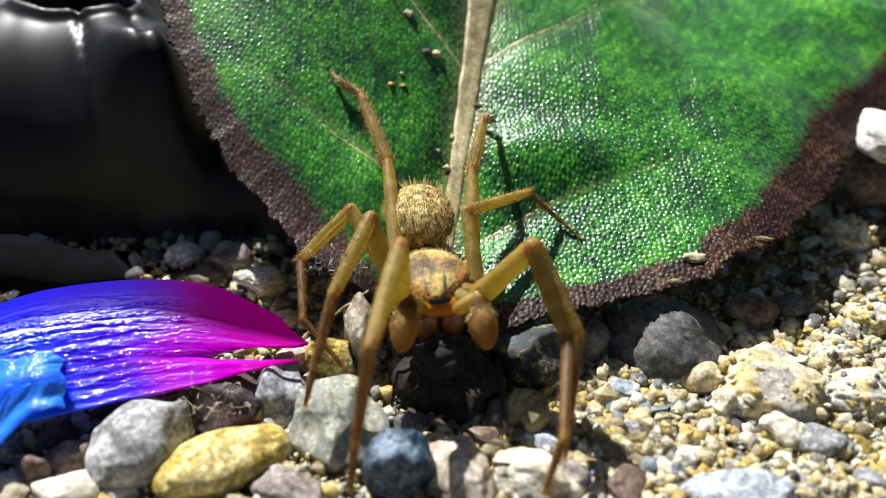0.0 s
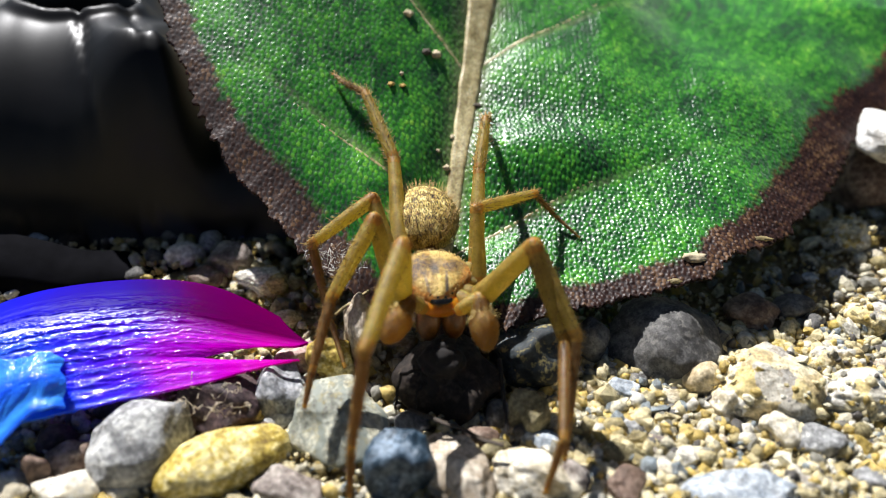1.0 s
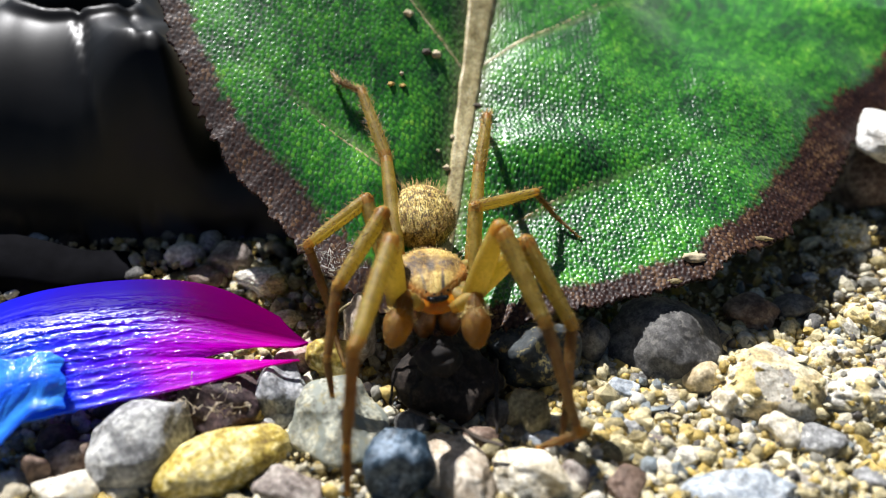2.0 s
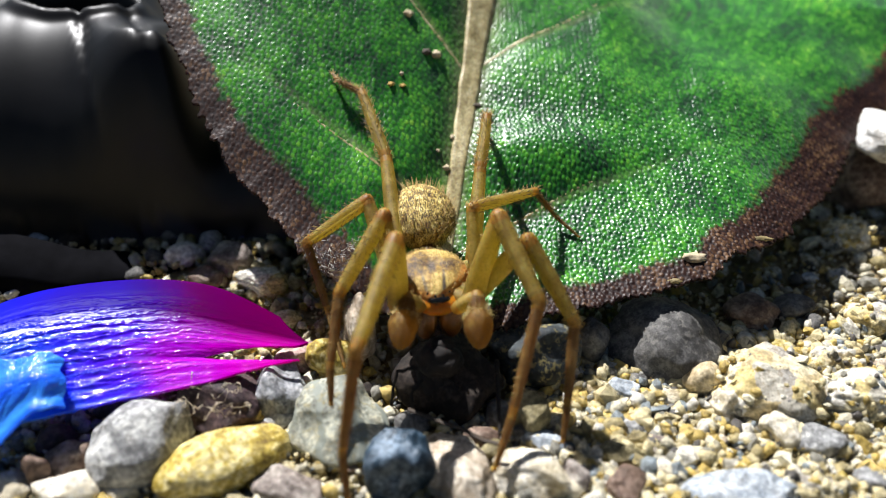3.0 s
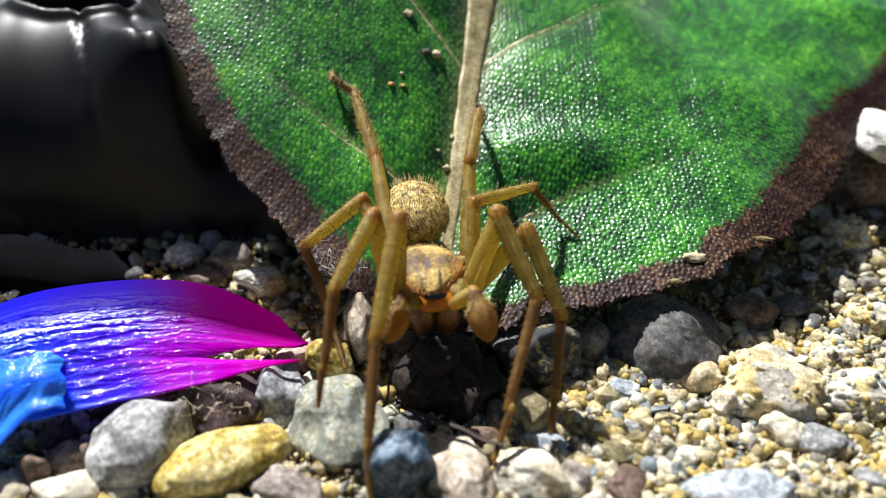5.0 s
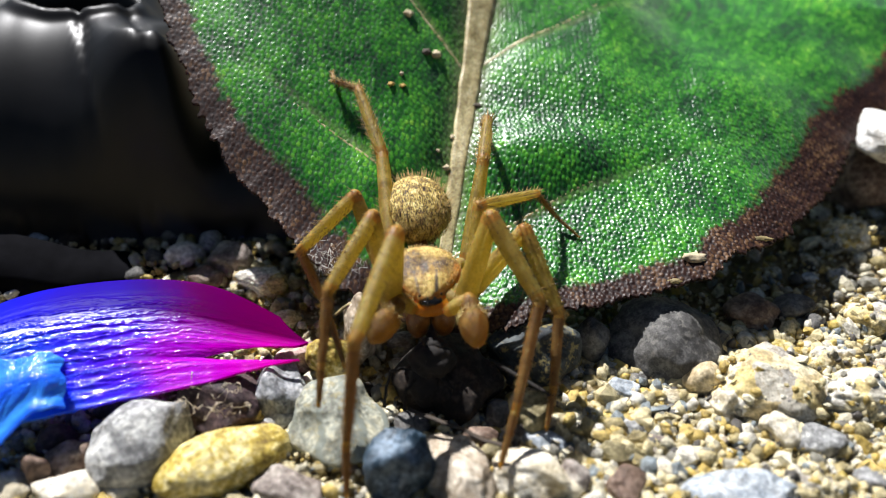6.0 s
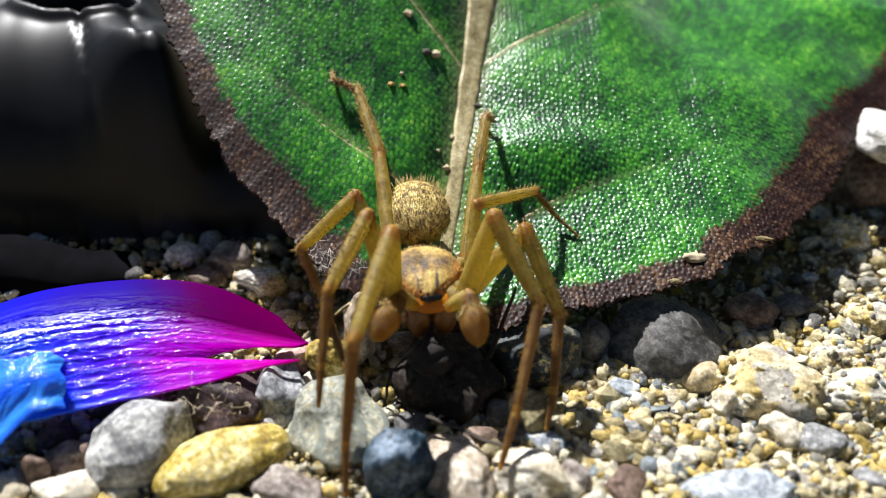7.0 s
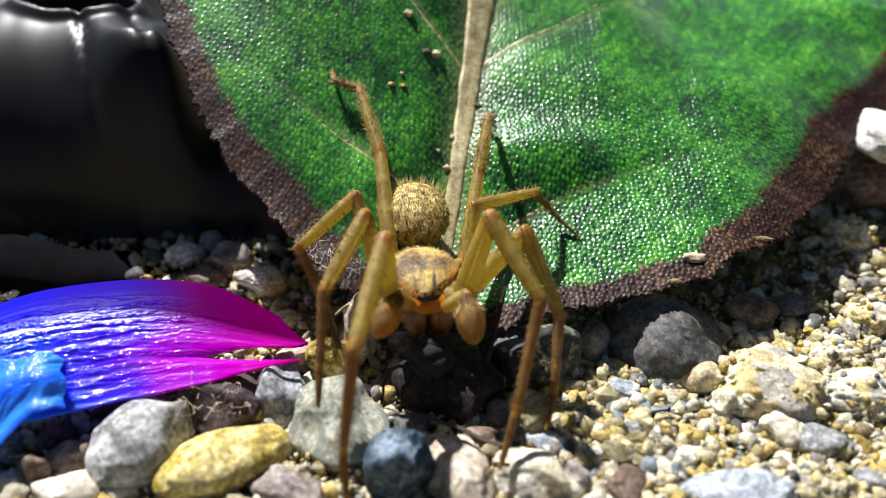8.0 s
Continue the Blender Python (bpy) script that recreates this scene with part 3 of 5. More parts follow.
def build_sand():
    """Coarse sand: thousands of chipped grains in one sheet."""
    bm = bmesh.new()
    bmesh.ops.create_icosphere(bm, subdivisions=1, radius=1)
    base = np.array([v.co[:] for v in bm.verts])
    tri = np.array([[v.index for v in f.verts] for f in bm.faces])
    bm.free()
    rng = np.random.default_rng(5)
    gem = np.array([[0, 1, PHI], [0, 1, -PHI], [0, -1, PHI], [0, -1, -PHI], [1, PHI, 0], [1, -PHI, 0], [-1, PHI, 0], [-1, -PHI, 0], [PHI, 0, 1], [-PHI, 0, 1], [PHI, 0, -1], [-PHI, 0, -1]]) / math.hypot(1, PHI)
    gem_tri = np.array([t for t in itertools.combinations(range(12), 3) if all(np.linalg.norm(gem[i] - gem[j]) < 1.1 for i, j in itertools.combinations(t, 2))])
    flip = np.einsum("ij,ij->i", np.cross(gem[gem_tri[:, 1]] - gem[gem_tri[:, 0]], gem[gem_tri[:, 2]] - gem[gem_tri[:, 0]]), gem[gem_tri[:, 0]]) < 0
    gem_tri[flip] = gem_tri[flip][:, ::-1]
    verts, faces, soft, n = [], [], [], 0

    def grain(x, y, z, r, base, tri):
        nonlocal n
        s = r * rng.uniform(0.55, 1.5, 3) * np.array([1.1, 1.0, 0.85])
        p = base.copy()
        if len(base) > 20:
            for k in rng.normal(size=(6, 3)):
                k /= np.linalg.norm(k)
                p -= np.maximum(p @ k - rng.uniform(0.42, 0.75), 0)[:, None] * k
        else:
            p *= rng.uniform(0.65, 1.2, (12, 1))
        q, _ = np.linalg.qr(rng.normal(size=(3, 3)))
        verts.append((p * s) @ q.T + (x, y, z))
        faces.append(tri + n)
        soft.append(np.full(len(tri), rng.random() < 0.78))
        n += len(base)

    for _ in range(7500):
        y = -12 + 60 * rng.random() ** 1.7
        x = rng.uniform(-1, 1) * (21 + 0.5 * (y + 12))
        grain(x, y, rng.uniform(-0.05, 0.3), (0.14 + 0.34 * rng.random() ** 2) * (1 + 0.02 * max(0, y)), base, tri)
    for _ in range(2200):
        grain(rng.uniform(3, 22), rng.uniform(-11.5, 1), rng.uniform(0.0, 0.35), 0.17 + 0.36 * rng.random() ** 1.7, base, tri)
    for _ in range(16000):
        y = -12 + 50 * rng.random() ** 1.8
        x = rng.uniform(-1, 1) * (21 + 0.5 * (y + 12))
        grain(x, y, rng.uniform(-0.1, 0.3), rng.uniform(0.08, 0.18), gem, gem_tri)
    for at, half in SANDY:
        for _ in range(230):
            d = rng.normal(size=3) * (1.0, 1.0, 0.8)
            d /= np.linalg.norm(d)
            if d[2] > -0.1:
                grain(*(np.array(at) + d * half * rng.uniform(0.93, 1.03)), 0.08 + 0.24 * rng.random() ** 2, base, tri)
    me = grid_mesh("sand", np.concatenate(verts), np.concatenate(faces), SAND)
    me.polygons.foreach_set("use_smooth", np.concatenate(soft))
    tagged(new("sand", me), "coarse yellow and grey sand grains", "sand", kind="stuff")


build_sand()


# ---------------------------------------------------------------- leaf
def leaf_height(x, y):
    """The blade's upper side: a slope with a midrib groove and quilted bulges."""
    mid = -0.45 + 0.158 * y
    s = x - mid
    right = np.clip(s, 0, None)
    left = np.clip(-s, 0, None)
    bend = y - 3.2 - 0.4 * right * (right < 14) - 5.6 * (right >= 14)
    z = 3.2 + 0.3 * y + (0.31 + 0.1 * np.clip(-s / 5, 0, 1)) * (1 - 0.72 * np.clip((right - 7.0) / 6, 0, 1) ** 2 * (3 - 2 * np.clip((right - 7.0) / 6, 0, 1))) * 0.5 * (bend + np.sqrt(bend**2 + 1.2))
    z = z + 2.2 * (1 - np.exp(-right / 5.0)) + 2.7 * (1 - np.exp(-left / 4.8)) + 0.55 * np.exp(-(((left - 3.4) / 2.0) ** 2) - ((y - 6.0) / 3.6) ** 2) - 0.35 * np.exp(-(((left - 0.9) / 0.8) ** 2)) * np.clip(1 - np.abs(y - 7.5) / 5, 0, 1) - 1.5
    lift = 1.15 * np.exp(-(((x - 6.0) / 4.2) ** 2) - ((y - 8.0) / 1.8) ** 2)
    for start, rise, side in ((3.2, 0.42, right), (13.5, 0.6, right), (4.6, 0.5, left), (13.0, 0.75, left)):
        d = (y - start - rise * side) / 0.8
        lift = lift - (0.07 if start == 13.5 else 0.22) * np.exp(-(d**2)) * np.clip(side / 2.5, 0, 1) * np.exp(-((side / 12) ** 2))
    high = y - 12.0 - 0.12 * right
    lift = lift - 0.3 * 0.5 * (high + np.sqrt(high**2 + 2.0)) * right / (right + 3.0)
    swell = 0.2 * np.sin(x * 0.55 + 0.4 * y) * np.sin(y * 0.42 + 1.1) * np.clip(np.abs(s) / 3, 0, 1)
    droop = -0.0015 * np.clip(np.hypot(s, (y - 17) * 0.9) - 14, 0, None) ** 2 - 0.05 * np.clip(s - 13, 0, None) ** 2 / (1 + 0.06 * np.clip(s - 13, 0, None)) * (1 - 0.9 * np.clip((y - 13) / 9, 0, 1)) + 0.05 * left
    east = x - 8.0
    rise = 0.03 * 0.5 * (east + np.sqrt(east**2 + 3.0)) * np.clip((y - 8.0) / 5, 0, 1)
    return z + lift + swell + droop + rise


def build_leaf():
    cx, cy = 4.0, 19.0
    front = np.linspace(math.pi * 0.96, math.pi * 2.04, 1700)
    back = np.linspace(math.pi * 2.04, math.pi * 2.96, 50)[1:-1]
    ang = np.concatenate([front, back])
    knots = np.array([165.8, 190.8, 196.1, 204.9, 212.6, 222.9, 232.1, 240.4, 247.7, 255.3, 263.1, 267.6, 277.0, 291.5, 295.4, 301.9, 311.0, 319.0, 332.0, 344.2, 350.8, 378.0, 395.0, 415.0, 455.9, 475.8, 525.8])
    reach = np.array([22.0, 20.81, 20.44, 20.09, 20.08, 20.07, 20.13, 20.69, 20.95, 20.51, 20.67, 20.56, 20.01, 20.29, 20.61, 20.12, 20.4, 20.27, 20.83, 21.90, 23.64, 34.0, 36.0, 24.0, 20, 22, 22.0])
    deg = np.degrees(ang)
    radius = fan(deg, knots, reach)
    wob = np.array([0.22 * noise.noise((math.cos(a) * 14, math.sin(a) * 14, 2)) + 0.16 * noise.noise((math.cos(a) * 45, math.sin(a) * 45, 5)) + 0.21 * noise.noise((math.cos(a) * 75, math.sin(a) * 75, 5)) + 0.13 * noise.noise((math.cos(a) * 200, math.sin(a) * 200, 9)) for a in ang])
    radius = radius + wob
    rings = 380
    u = np.linspace(0, 1, rings) ** 0.75
    x = cx + np.outer(u, radius * np.cos(ang))
    y = cy + np.outer(u, radius * np.sin(ang))
    z = leaf_height(x, y)
    # rounded skin cells in staggered rows
    p = 0.265
    row = np.round(y / (p * 0.866))
    best = np.full(x.shape, 9.0)
    size = np.ones(x.shape)
    tone = np.ones(x.shape)
    lean = np.zeros(x.shape)
    for dr in (-1, 0, 1):
        r = row + dr
        sh = (r % 2) * 0.5 * p
        c = np.round((x - sh) / p)
        jx = 0.05 * np.sin(c * 12.9898 + r * 78.233) + 0.02 * np.sin(c * 3.1 - r * 1.7)
        jy = 0.055 * np.sin(c * 39.425 + r * 11.135)
        d = np.hypot(x - (c * p + sh + jx), y - (r * p * 0.866 + jy))
        size = np.where(d < best, 0.7 + 0.6 * np.sin(c * 27.61 + r * 53.17) * np.sin(c * 7.3 - r * 12.7), size)
        lean = np.where(d < best, (x - c * p - sh - jx) * np.sin(c * 57.3 + r * 17.9) + (y - r * p * 0.866 - jy) * np.sin(c * 23.1 - r * 71.7), lean)
        tone = np.where(d < best, (np.sin(c * 91.7 + r * 47.3) * 4375.5) % 1.0, tone)
        best = np.minimum(best, d)
    cell = np.clip(1 - (best / 0.14) ** 2, 0, 1)
    mid = -0.45 + 0.158 * y
    vein = np.exp(-(((x - mid) / (0.4 + 0.04 * y)) ** 2))
    for start, rise, side in ((3.2, 0.42, np.clip(x - mid, 0, None)), (13.5, 0.6, np.clip(x - mid, 0, None)), (4.6, 0.5, np.clip(mid - x, 0, None)), (13.0, 0.75, np.clip(mid - x, 0, None))):
        d = (y - start - rise * side) / 0.22
        vein = np.maximum(vein, 0.5 * np.exp(-(d**2)) * (side > 0.2) * np.exp(-((side / 9) ** 2)))
    rough = np.array([[noise.noise((a * 0.5, b * 0.5, 8.0)) for a, b in zip(ra[::10], rb[::10])] for ra, rb in zip(x[::10], y[::10])])
    rough = np.repeat(np.repeat(rough, 10, 0), 10, 1)[:x.shape[0], :x.shape[1]]
    z = z + (0.068 + 0.025 * rough) * (size + 3.2 * lean) * cell * (1 - 0.8 * vein) * (1 - 0.6 * np.clip((mid - x) / 2, 0, 1)) * (1 - 0.6 * np.clip((y - 10.5) / 4, 0, 1) * np.clip((x - mid) / 2, 0, 1))
    depth = (1 - u)[:, None] * radius[None, :]
    broad_rim = 1.75 + 1.3 * np.clip((-1.0 - x) / 4, 0, 1) * np.clip((9 - y) / 4, 0, 1) + 1.6 * np.clip((x - 11.5) / 8, 0, 1)
    rim = np.clip(1.25 - depth / broad_rim, 0, 1)
    curl = np.array([noise.noise((math.cos(a) * 16, math.sin(a) * 16, 3)) + 0.25 * noise.noise((math.cos(a) * 40, math.sin(a) * 40, 1)) for a in ang])
    z = z + np.clip(rim, 0, 1) ** 2 * 0.14 * curl[None, :]
    na = len(ang)
    top = np.stack([x, y, z], -1).reshape(-1, 3)
    idx = np.arange(rings * na).reshape(rings, na)
    nxt = np.roll(idx, -1, axis=1)
    quads = np.stack([idx[:-1], idx[1:], nxt[1:], nxt[:-1]], -1).reshape(-1, 4)
    # underside, coarser rings, sewn to the rim
    keep = np.concatenate([np.arange(0, rings - 1, 12), [rings - 1]])
    thick = 0.32 * (1 - 0.75 * u[keep] ** 6)
    low = np.stack([x[keep], y[keep], z[keep] - 0.06 - thick[:, None]], -1).reshape(-1, 3)
    li = np.arange(len(keep) * na).reshape(len(keep), na) + len(top)
    ln = np.roll(li, -1, axis=1)
    under = np.stack([li[:-1], ln[:-1], ln[1:], li[1:]], -1).reshape(-1, 4)
    edge = np.stack([idx[-1], li[-1], ln[-1], nxt[-1]], -1)
    fill = len(low)
    attrs = {
        "rim": np.concatenate([rim.ravel(), rim[keep].ravel()]),
        "vein": np.concatenate([vein.ravel(), np.zeros(fill)]),
        "cell": np.concatenate([cell.ravel(), np.zeros(fill)]),
        "tone": np.concatenate([tone.ravel(), np.full(fill, 0.5)]),
    }
    me = grid_mesh("leaf", np.concatenate([top, low]), np.concatenate([quads, under, edge]), LEAF, attrs)
    leaf = new("leaf")
    leaf.location = mm(0, 0, 0)
    ob = new("blade", me)
    ob.parent = leaf
    for name, path, r0, r1 in [("midrib", [(-0.45 + 0.158 * t, t) for t in np.linspace(0.5, 42, 120)], 0.26, 1.5)] + [
        ("vein", [(-0.45 + 0.158 * start + sd * w, start + rise * w + 0.158 * 0) for w in np.linspace(0.1, 13, 50)], 0.12, 0.04)
        for start, rise, sd in ((3.2, 0.42, 1), (13.5, 0.6, 1), (4.6, 0.5, -1), (13.0, 0.75, -1))]:
        bm = bmesh.new()
        rows = []
        for i, (px, py) in enumerate(path):
            r = r0 + (r1 - r0) * i / len(path)
            qx, qy = path[min(i + 1, len(path) - 1)]
            wx, wy = path[max(i - 1, 0)]
            t = Vector((qx - wx, qy - wy, 0)).normalized()
            nrm = Vector((-t.y, t.x, 0))
            k = r * (1 + 0.14 * noise.noise((px * 1.5, py * 0.7, r0 * 9)) + 0.08 * noise.noise((px * 4, py * 3, r0 * 9)))
            ring = []
            for a in np.linspace(0, math.pi, 8):
                o = nrm * (k * math.cos(a))
                ring.append(bm.verts.new((px + o.x, py + o.y, float(leaf_height(np.float64(px + o.x), np.float64(py + o.y))) - 0.04 + 0.6 * k * math.sin(a))))
            rows.append(ring)
        for a, b in zip(rows, rows[1:]):
            for i in range(7):
                bm.faces.new((a[i], a[i + 1], b[i + 1], b[i]))
        part(name, bm, RIB, leaf, "pale brown midrib" if name == "midrib" else "faint pale vein")
    ob = leaf
    tagged(ob, "green beaded leaf with ragged purple-brown rim leaning over the stones", "leaf")


build_leaf()


# ---------------------------------------------------------------- dyed petal
def build_petal():
    nu, nv = 440, 260
    u = np.linspace(0, 1, nu)
    v = np.linspace(0, 1, nv)
    fx = fan(u, [0, 0.35, 0.7, 1], [-21.8, -17.9, -12.4, -6.4])
    fy = fan(u, [0, 0.35, 0.7, 1], [-8.8, -7.3, -5.5, -3.6])
    fz = fan(u, [0, 0.35, 0.7, 1], [1.9, 2.0, 2.1, 2.0])
    bx = fan(u, [0, 0.35, 0.7, 1], [-24.0, -19.0, -11.8, -6.3])
    by = fan(u, [0, 0.35, 0.7, 1], [-3.5, -0.2, 0.6, -1.5])
    bz = fan(u, [0, 0.35, 0.7, 1], [3.4, 3.7, 3.4, 2.0])
    U, V = np.meshgrid(u, v, indexing="ij")
    x = fx[:, None] * (1 - V) + bx[:, None] * V
    y = fy[:, None] * (1 - V) + by[:, None] * V
    crown = (0.6 - 0.35 * U**2) * np.sin(np.pi * np.clip(V, 0, 1) ** 1.2)
    z = fz[:, None] * (1 - V) + bz[:, None] * V + crown
    wav = np.array([noise.noise((a * 2.2, 3.0, 0)) for a in np.linspace(0, 4, nu)])
    fold = np.array([[noise.noise((a * 5.0, b * 9, 2)) for b in v] for a in u])
    broken = np.array([[noise.noise((a * 14, b * 26, 8)) for b in v] for a in u])
    ridge = np.tanh(1.8 * np.sin(V * 78 + 1.5 * wav[:, None] + 2.4 * fold + 3 * U)) * np.clip(0.75 + 1.3 * broken, 0.1, 1.4)
    crinkle = np.array([[noise.noise((a * 34, b * 60, 4)) + 0.7 * noise.noise((a * 110, b * 110, 6)) for b in v] for a in u])
    zone = np.exp(-np.clip(np.abs(V - 0.38) / 0.37, 0, None) ** 4) * (1 - 0.85 * np.clip((U - 0.5) / 0.4, 0, 1))
    z = z + (0.037 * ridge + (0.042 + 0.034 * ridge) * crinkle) * zone
    z = z - 0.55 * np.exp(-(((V - 0.27) / 0.05) ** 2)) * np.clip((U - 0.6) / 0.4, 0, 1)
    idx = np.arange(nu * nv).reshape(nu, nv)
    um, vm = U[:-1, :-1], V[:-1, :-1]
    solid = ~((um > 0.76) & (np.abs(vm - 0.27) < 0.16 * (um - 0.76) / 0.24) & (um > 0.76)) 
    solid &= (vm < 0.27) | (um < 1 - 0.1 * np.clip(np.abs(vm - 0.55) * 2, 0, 1))
    solid &= (vm > 0.27) | (vm > 0.13 * (um - 0.8) / 0.2)
    solid &= (vm > 0.27) | (um < 0.985)
    quads = np.stack([idx[:-1, :-1], idx[1:, :-1], idx[1:, 1:], idx[:-1, 1:]], -1)[solid]
    petal = new("petal")
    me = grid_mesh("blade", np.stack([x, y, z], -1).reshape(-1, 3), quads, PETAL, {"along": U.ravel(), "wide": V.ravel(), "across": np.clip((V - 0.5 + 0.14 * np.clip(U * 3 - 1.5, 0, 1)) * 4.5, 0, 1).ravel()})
    ob = new("blade", me)
    mod = ob.modifiers.new("thickness", "SOLIDIFY")
    mod.thickness, mod.offset = 0.16 * MM, -1
    ob.parent = petal
    # crumpled stalk sleeve lying over the blade's base
    n, m = 130, 130
    t, w = np.linspace(0, 1, n), np.linspace(0, 1, m)
    tx = fan(t, [0, 0.45, 0.75, 1], [-21.6, -19.0, -17.8, -17.0])
    ty = fan(t, [0, 0.45, 0.75, 1], [-3.8, -5.0, -4.6, -4.4])
    tz = fan(t, [0, 0.45, 0.75, 1], [3.3, 3.5, 3.6, 3.6])
    ux = fan(t, [0, 0.45, 0.75, 1], [-19.3, -18.3, -17.1, -16.2])
    uy = fan(t, [0, 0.45, 0.75, 1], [-10.0, -8.5, -7.4, -6.9])
    uz = fan(t, [0, 0.45, 0.75, 1], [1.5, 2.1, 2.8, 2.9])
    T, Q = np.meshgrid(t, w, indexing="ij")
    fold = np.array([[noise.noise((p * 2.6 + q, q * 3.2, 1)) + 0.3 * abs(noise.noise((p * 8, q * 6 + p * 3, 5))) + 0.06 * noise.noise((p * 34, q * 26, 9)) for q in w] for p in t])
    edge = np.array([0.12 * noise.noise((p * 9, 2, 2)) for p in t])
    ragged = np.array([noise.noise((q * 2.2, 1, 3)) for q in w])
    sx = tx[:, None] * (1 - Q) + ux[:, None] * Q + 0.12 * fold + 0.9 * T**3 * ragged[None, :]
    sy = ty[:, None] * (1 - Q) + uy[:, None] * Q + edge[:, None]
    sz = tz[:, None] * (1 - Q) + uz[:, None] * Q + 0.3 * fold + 0.25 * np.sin(np.pi * Q) - 0.45 * T**8
    ii = np.arange(n * m).reshape(n, m)
    sheet = np.stack([ii[:-1, :-1], ii[:-1, 1:], ii[1:, 1:], ii[1:, :-1]], -1).reshape(-1, 4)
    stalk = new("stalk", grid_mesh("stalk", np.stack([sx, sy, sz], -1).reshape(-1, 3), sheet, PETAL, {"along": (0.1 + 0.22 * fold).ravel(), "wide": Q.ravel(), "across": np.zeros(n * m)}))
    mod = stalk.modifiers.new("thickness", "SOLIDIFY")
    mod.thickness, mod.offset = 0.14 * MM, -1
    stalk.parent = petal
    tagged(stalk, "crumpled bright blue stalk")
    tagged(petal, "glossy blue to magenta artificial petal resting on pebbles", "petal")


build_petal()


# ---------------------------------------------------------------- black plastic bag
def build_bag():
    """A slumped plant bag: a steep wrinkled front, a soft shoulder, and an open mouth."""
    bag = new("plant_bag")
    bag.location = mm(-26, 20, 0)
    tagged(bag, "slumped black plastic plant bag with wrinkled shiny top on the gravel", "plastic bag")
    nx, ny = 240, 200
    gx, gy = np.meshgrid(np.linspace(-70, 1, nx), np.concatenate([np.linspace(7.5, 26, 150), np.linspace(27, 70, 50)]))
    wr = np.array([[noise.noise((a * 0.2, b * 0.07, 0.3)) + 0.22 * noise.noise((a * 0.75, b * 0.12, 4)) for a, b in zip(ra, rb)] for ra, rb in zip(gx, gy)])
    crease = np.array([[max(0.0, 1 - abs(noise.noise((a * 0.3 + b * 0.1, b * 0.05, 7))) * 6) for a, b in zip(ra, rb)] for ra, rb in zip(gx, gy)])
    # low right end: black sheet added where deep shade fills the hollow
    tall = 5.2 + (6.3 + 0.8 / (1 + np.exp(-(gx + 19.5) / 1.0))) / (1 + np.exp((gx + 14.5) / 0.55))
    front = 9.3 + 0.35 * wr
    rise = np.clip((gy - front) / (3.2 + 5.6 / (1 + np.exp((gx + 19.8) / 1.0))), 0, 1)
    z = tall * np.sin(rise * np.pi / 2) ** 0.42
    side = np.clip((0.5 - gx) / 2.0, 0, 1)
    z = z * np.sin(side * np.pi / 2) ** 0.7
    z = z + np.clip((z - 5) / 4, 0, 1) * (0.45 * wr - 0.35 * crease)
    z = z - 0.35 * np.clip(gy - 12.8, 0, 16) / (1 + np.exp(-(gx + 18.6) / 0.7)) * np.clip(z / 6, 0, 1)
    mouth = np.hypot((gx + 22.3) / 3.4, (gy - 18.6) / 1.9)
    z = z + 0.45 * np.exp(-(((mouth - 1.1) / 0.16) ** 2)) - 5.0 * np.clip((1 - mouth) * 4, 0, 1)
    idx = np.arange(nx * gx.shape[0]).reshape(gx.shape)
    quads = np.stack([idx[:-1, :-1], idx[:-1, 1:], idx[1:, 1:], idx[1:, :-1]], -1).reshape(-1, 4)
    v = np.stack([gx + 26, gy - 20, np.maximum(z, 0) - 0.2], -1).reshape(-1, 3)
    ob = new("sheet", grid_mesh("sheet", v, quads, BLACK_PLASTIC))
    ob.parent = bag
    bm = bmesh.new()
    rows = []
    for i in range(60):
        x = -62 + i * 0.8
        w = 0.4 * noise.noise((x * 0.2, 0, 9))
        y0 = 3.7 + w + max(0, x + 20) * 0.6
        y1 = y0 + 2.4
        h = max(0.0, min(1.0, (-17.5 - x) / 6)) ** 0.6
        rows.append([bm.verts.new((x + 26, y - 20, z)) for y, z in ((y0, -0.2), (y0 + 0.2, (1.0 + w * 0.3) * h), (y0 + 0.4, (1.3 + w * 0.3) * h), (y1, 2.6 * h), (y1, -0.2))])
    for a, b in zip(rows, rows[1:]):
        for i in range(4):
            bm.faces.new((a[i], b[i], b[i + 1], a[i + 1]))
    bm.faces.new(rows[-1])
    bm.faces.new(rows[0][::-1])
    part("hem", bm, HEM_PLASTIC, bag, "dull black rolled hem")


build_bag()


# ---------------------------------------------------------------- crumbs, fibres, twig
def crumb(at, size, mat, seed, words):
    """A ragged lump of dirt or dust."""
    bm = bmesh.new()
    bmesh.ops.create_icosphere(bm, subdivisions=3, radius=1)
    off = Vector((seed * 3.7, seed * 1.3, 0))
    for v in bm.verts:
        k = 1 + 0.35 * noise.noise(v.co * 1.6 + off) + 0.35 * noise.noise(v.co * 4.5 + off)
        v.co = Vector((v.co.x * size[0], v.co.y * size[1], v.co.z * size[2])) * k
    ob = new("crumb", mesh_of("crumb", bm, mat))
    ob.location = mm(*at)
    tagged(ob, words, "crumb", group="crumbs")


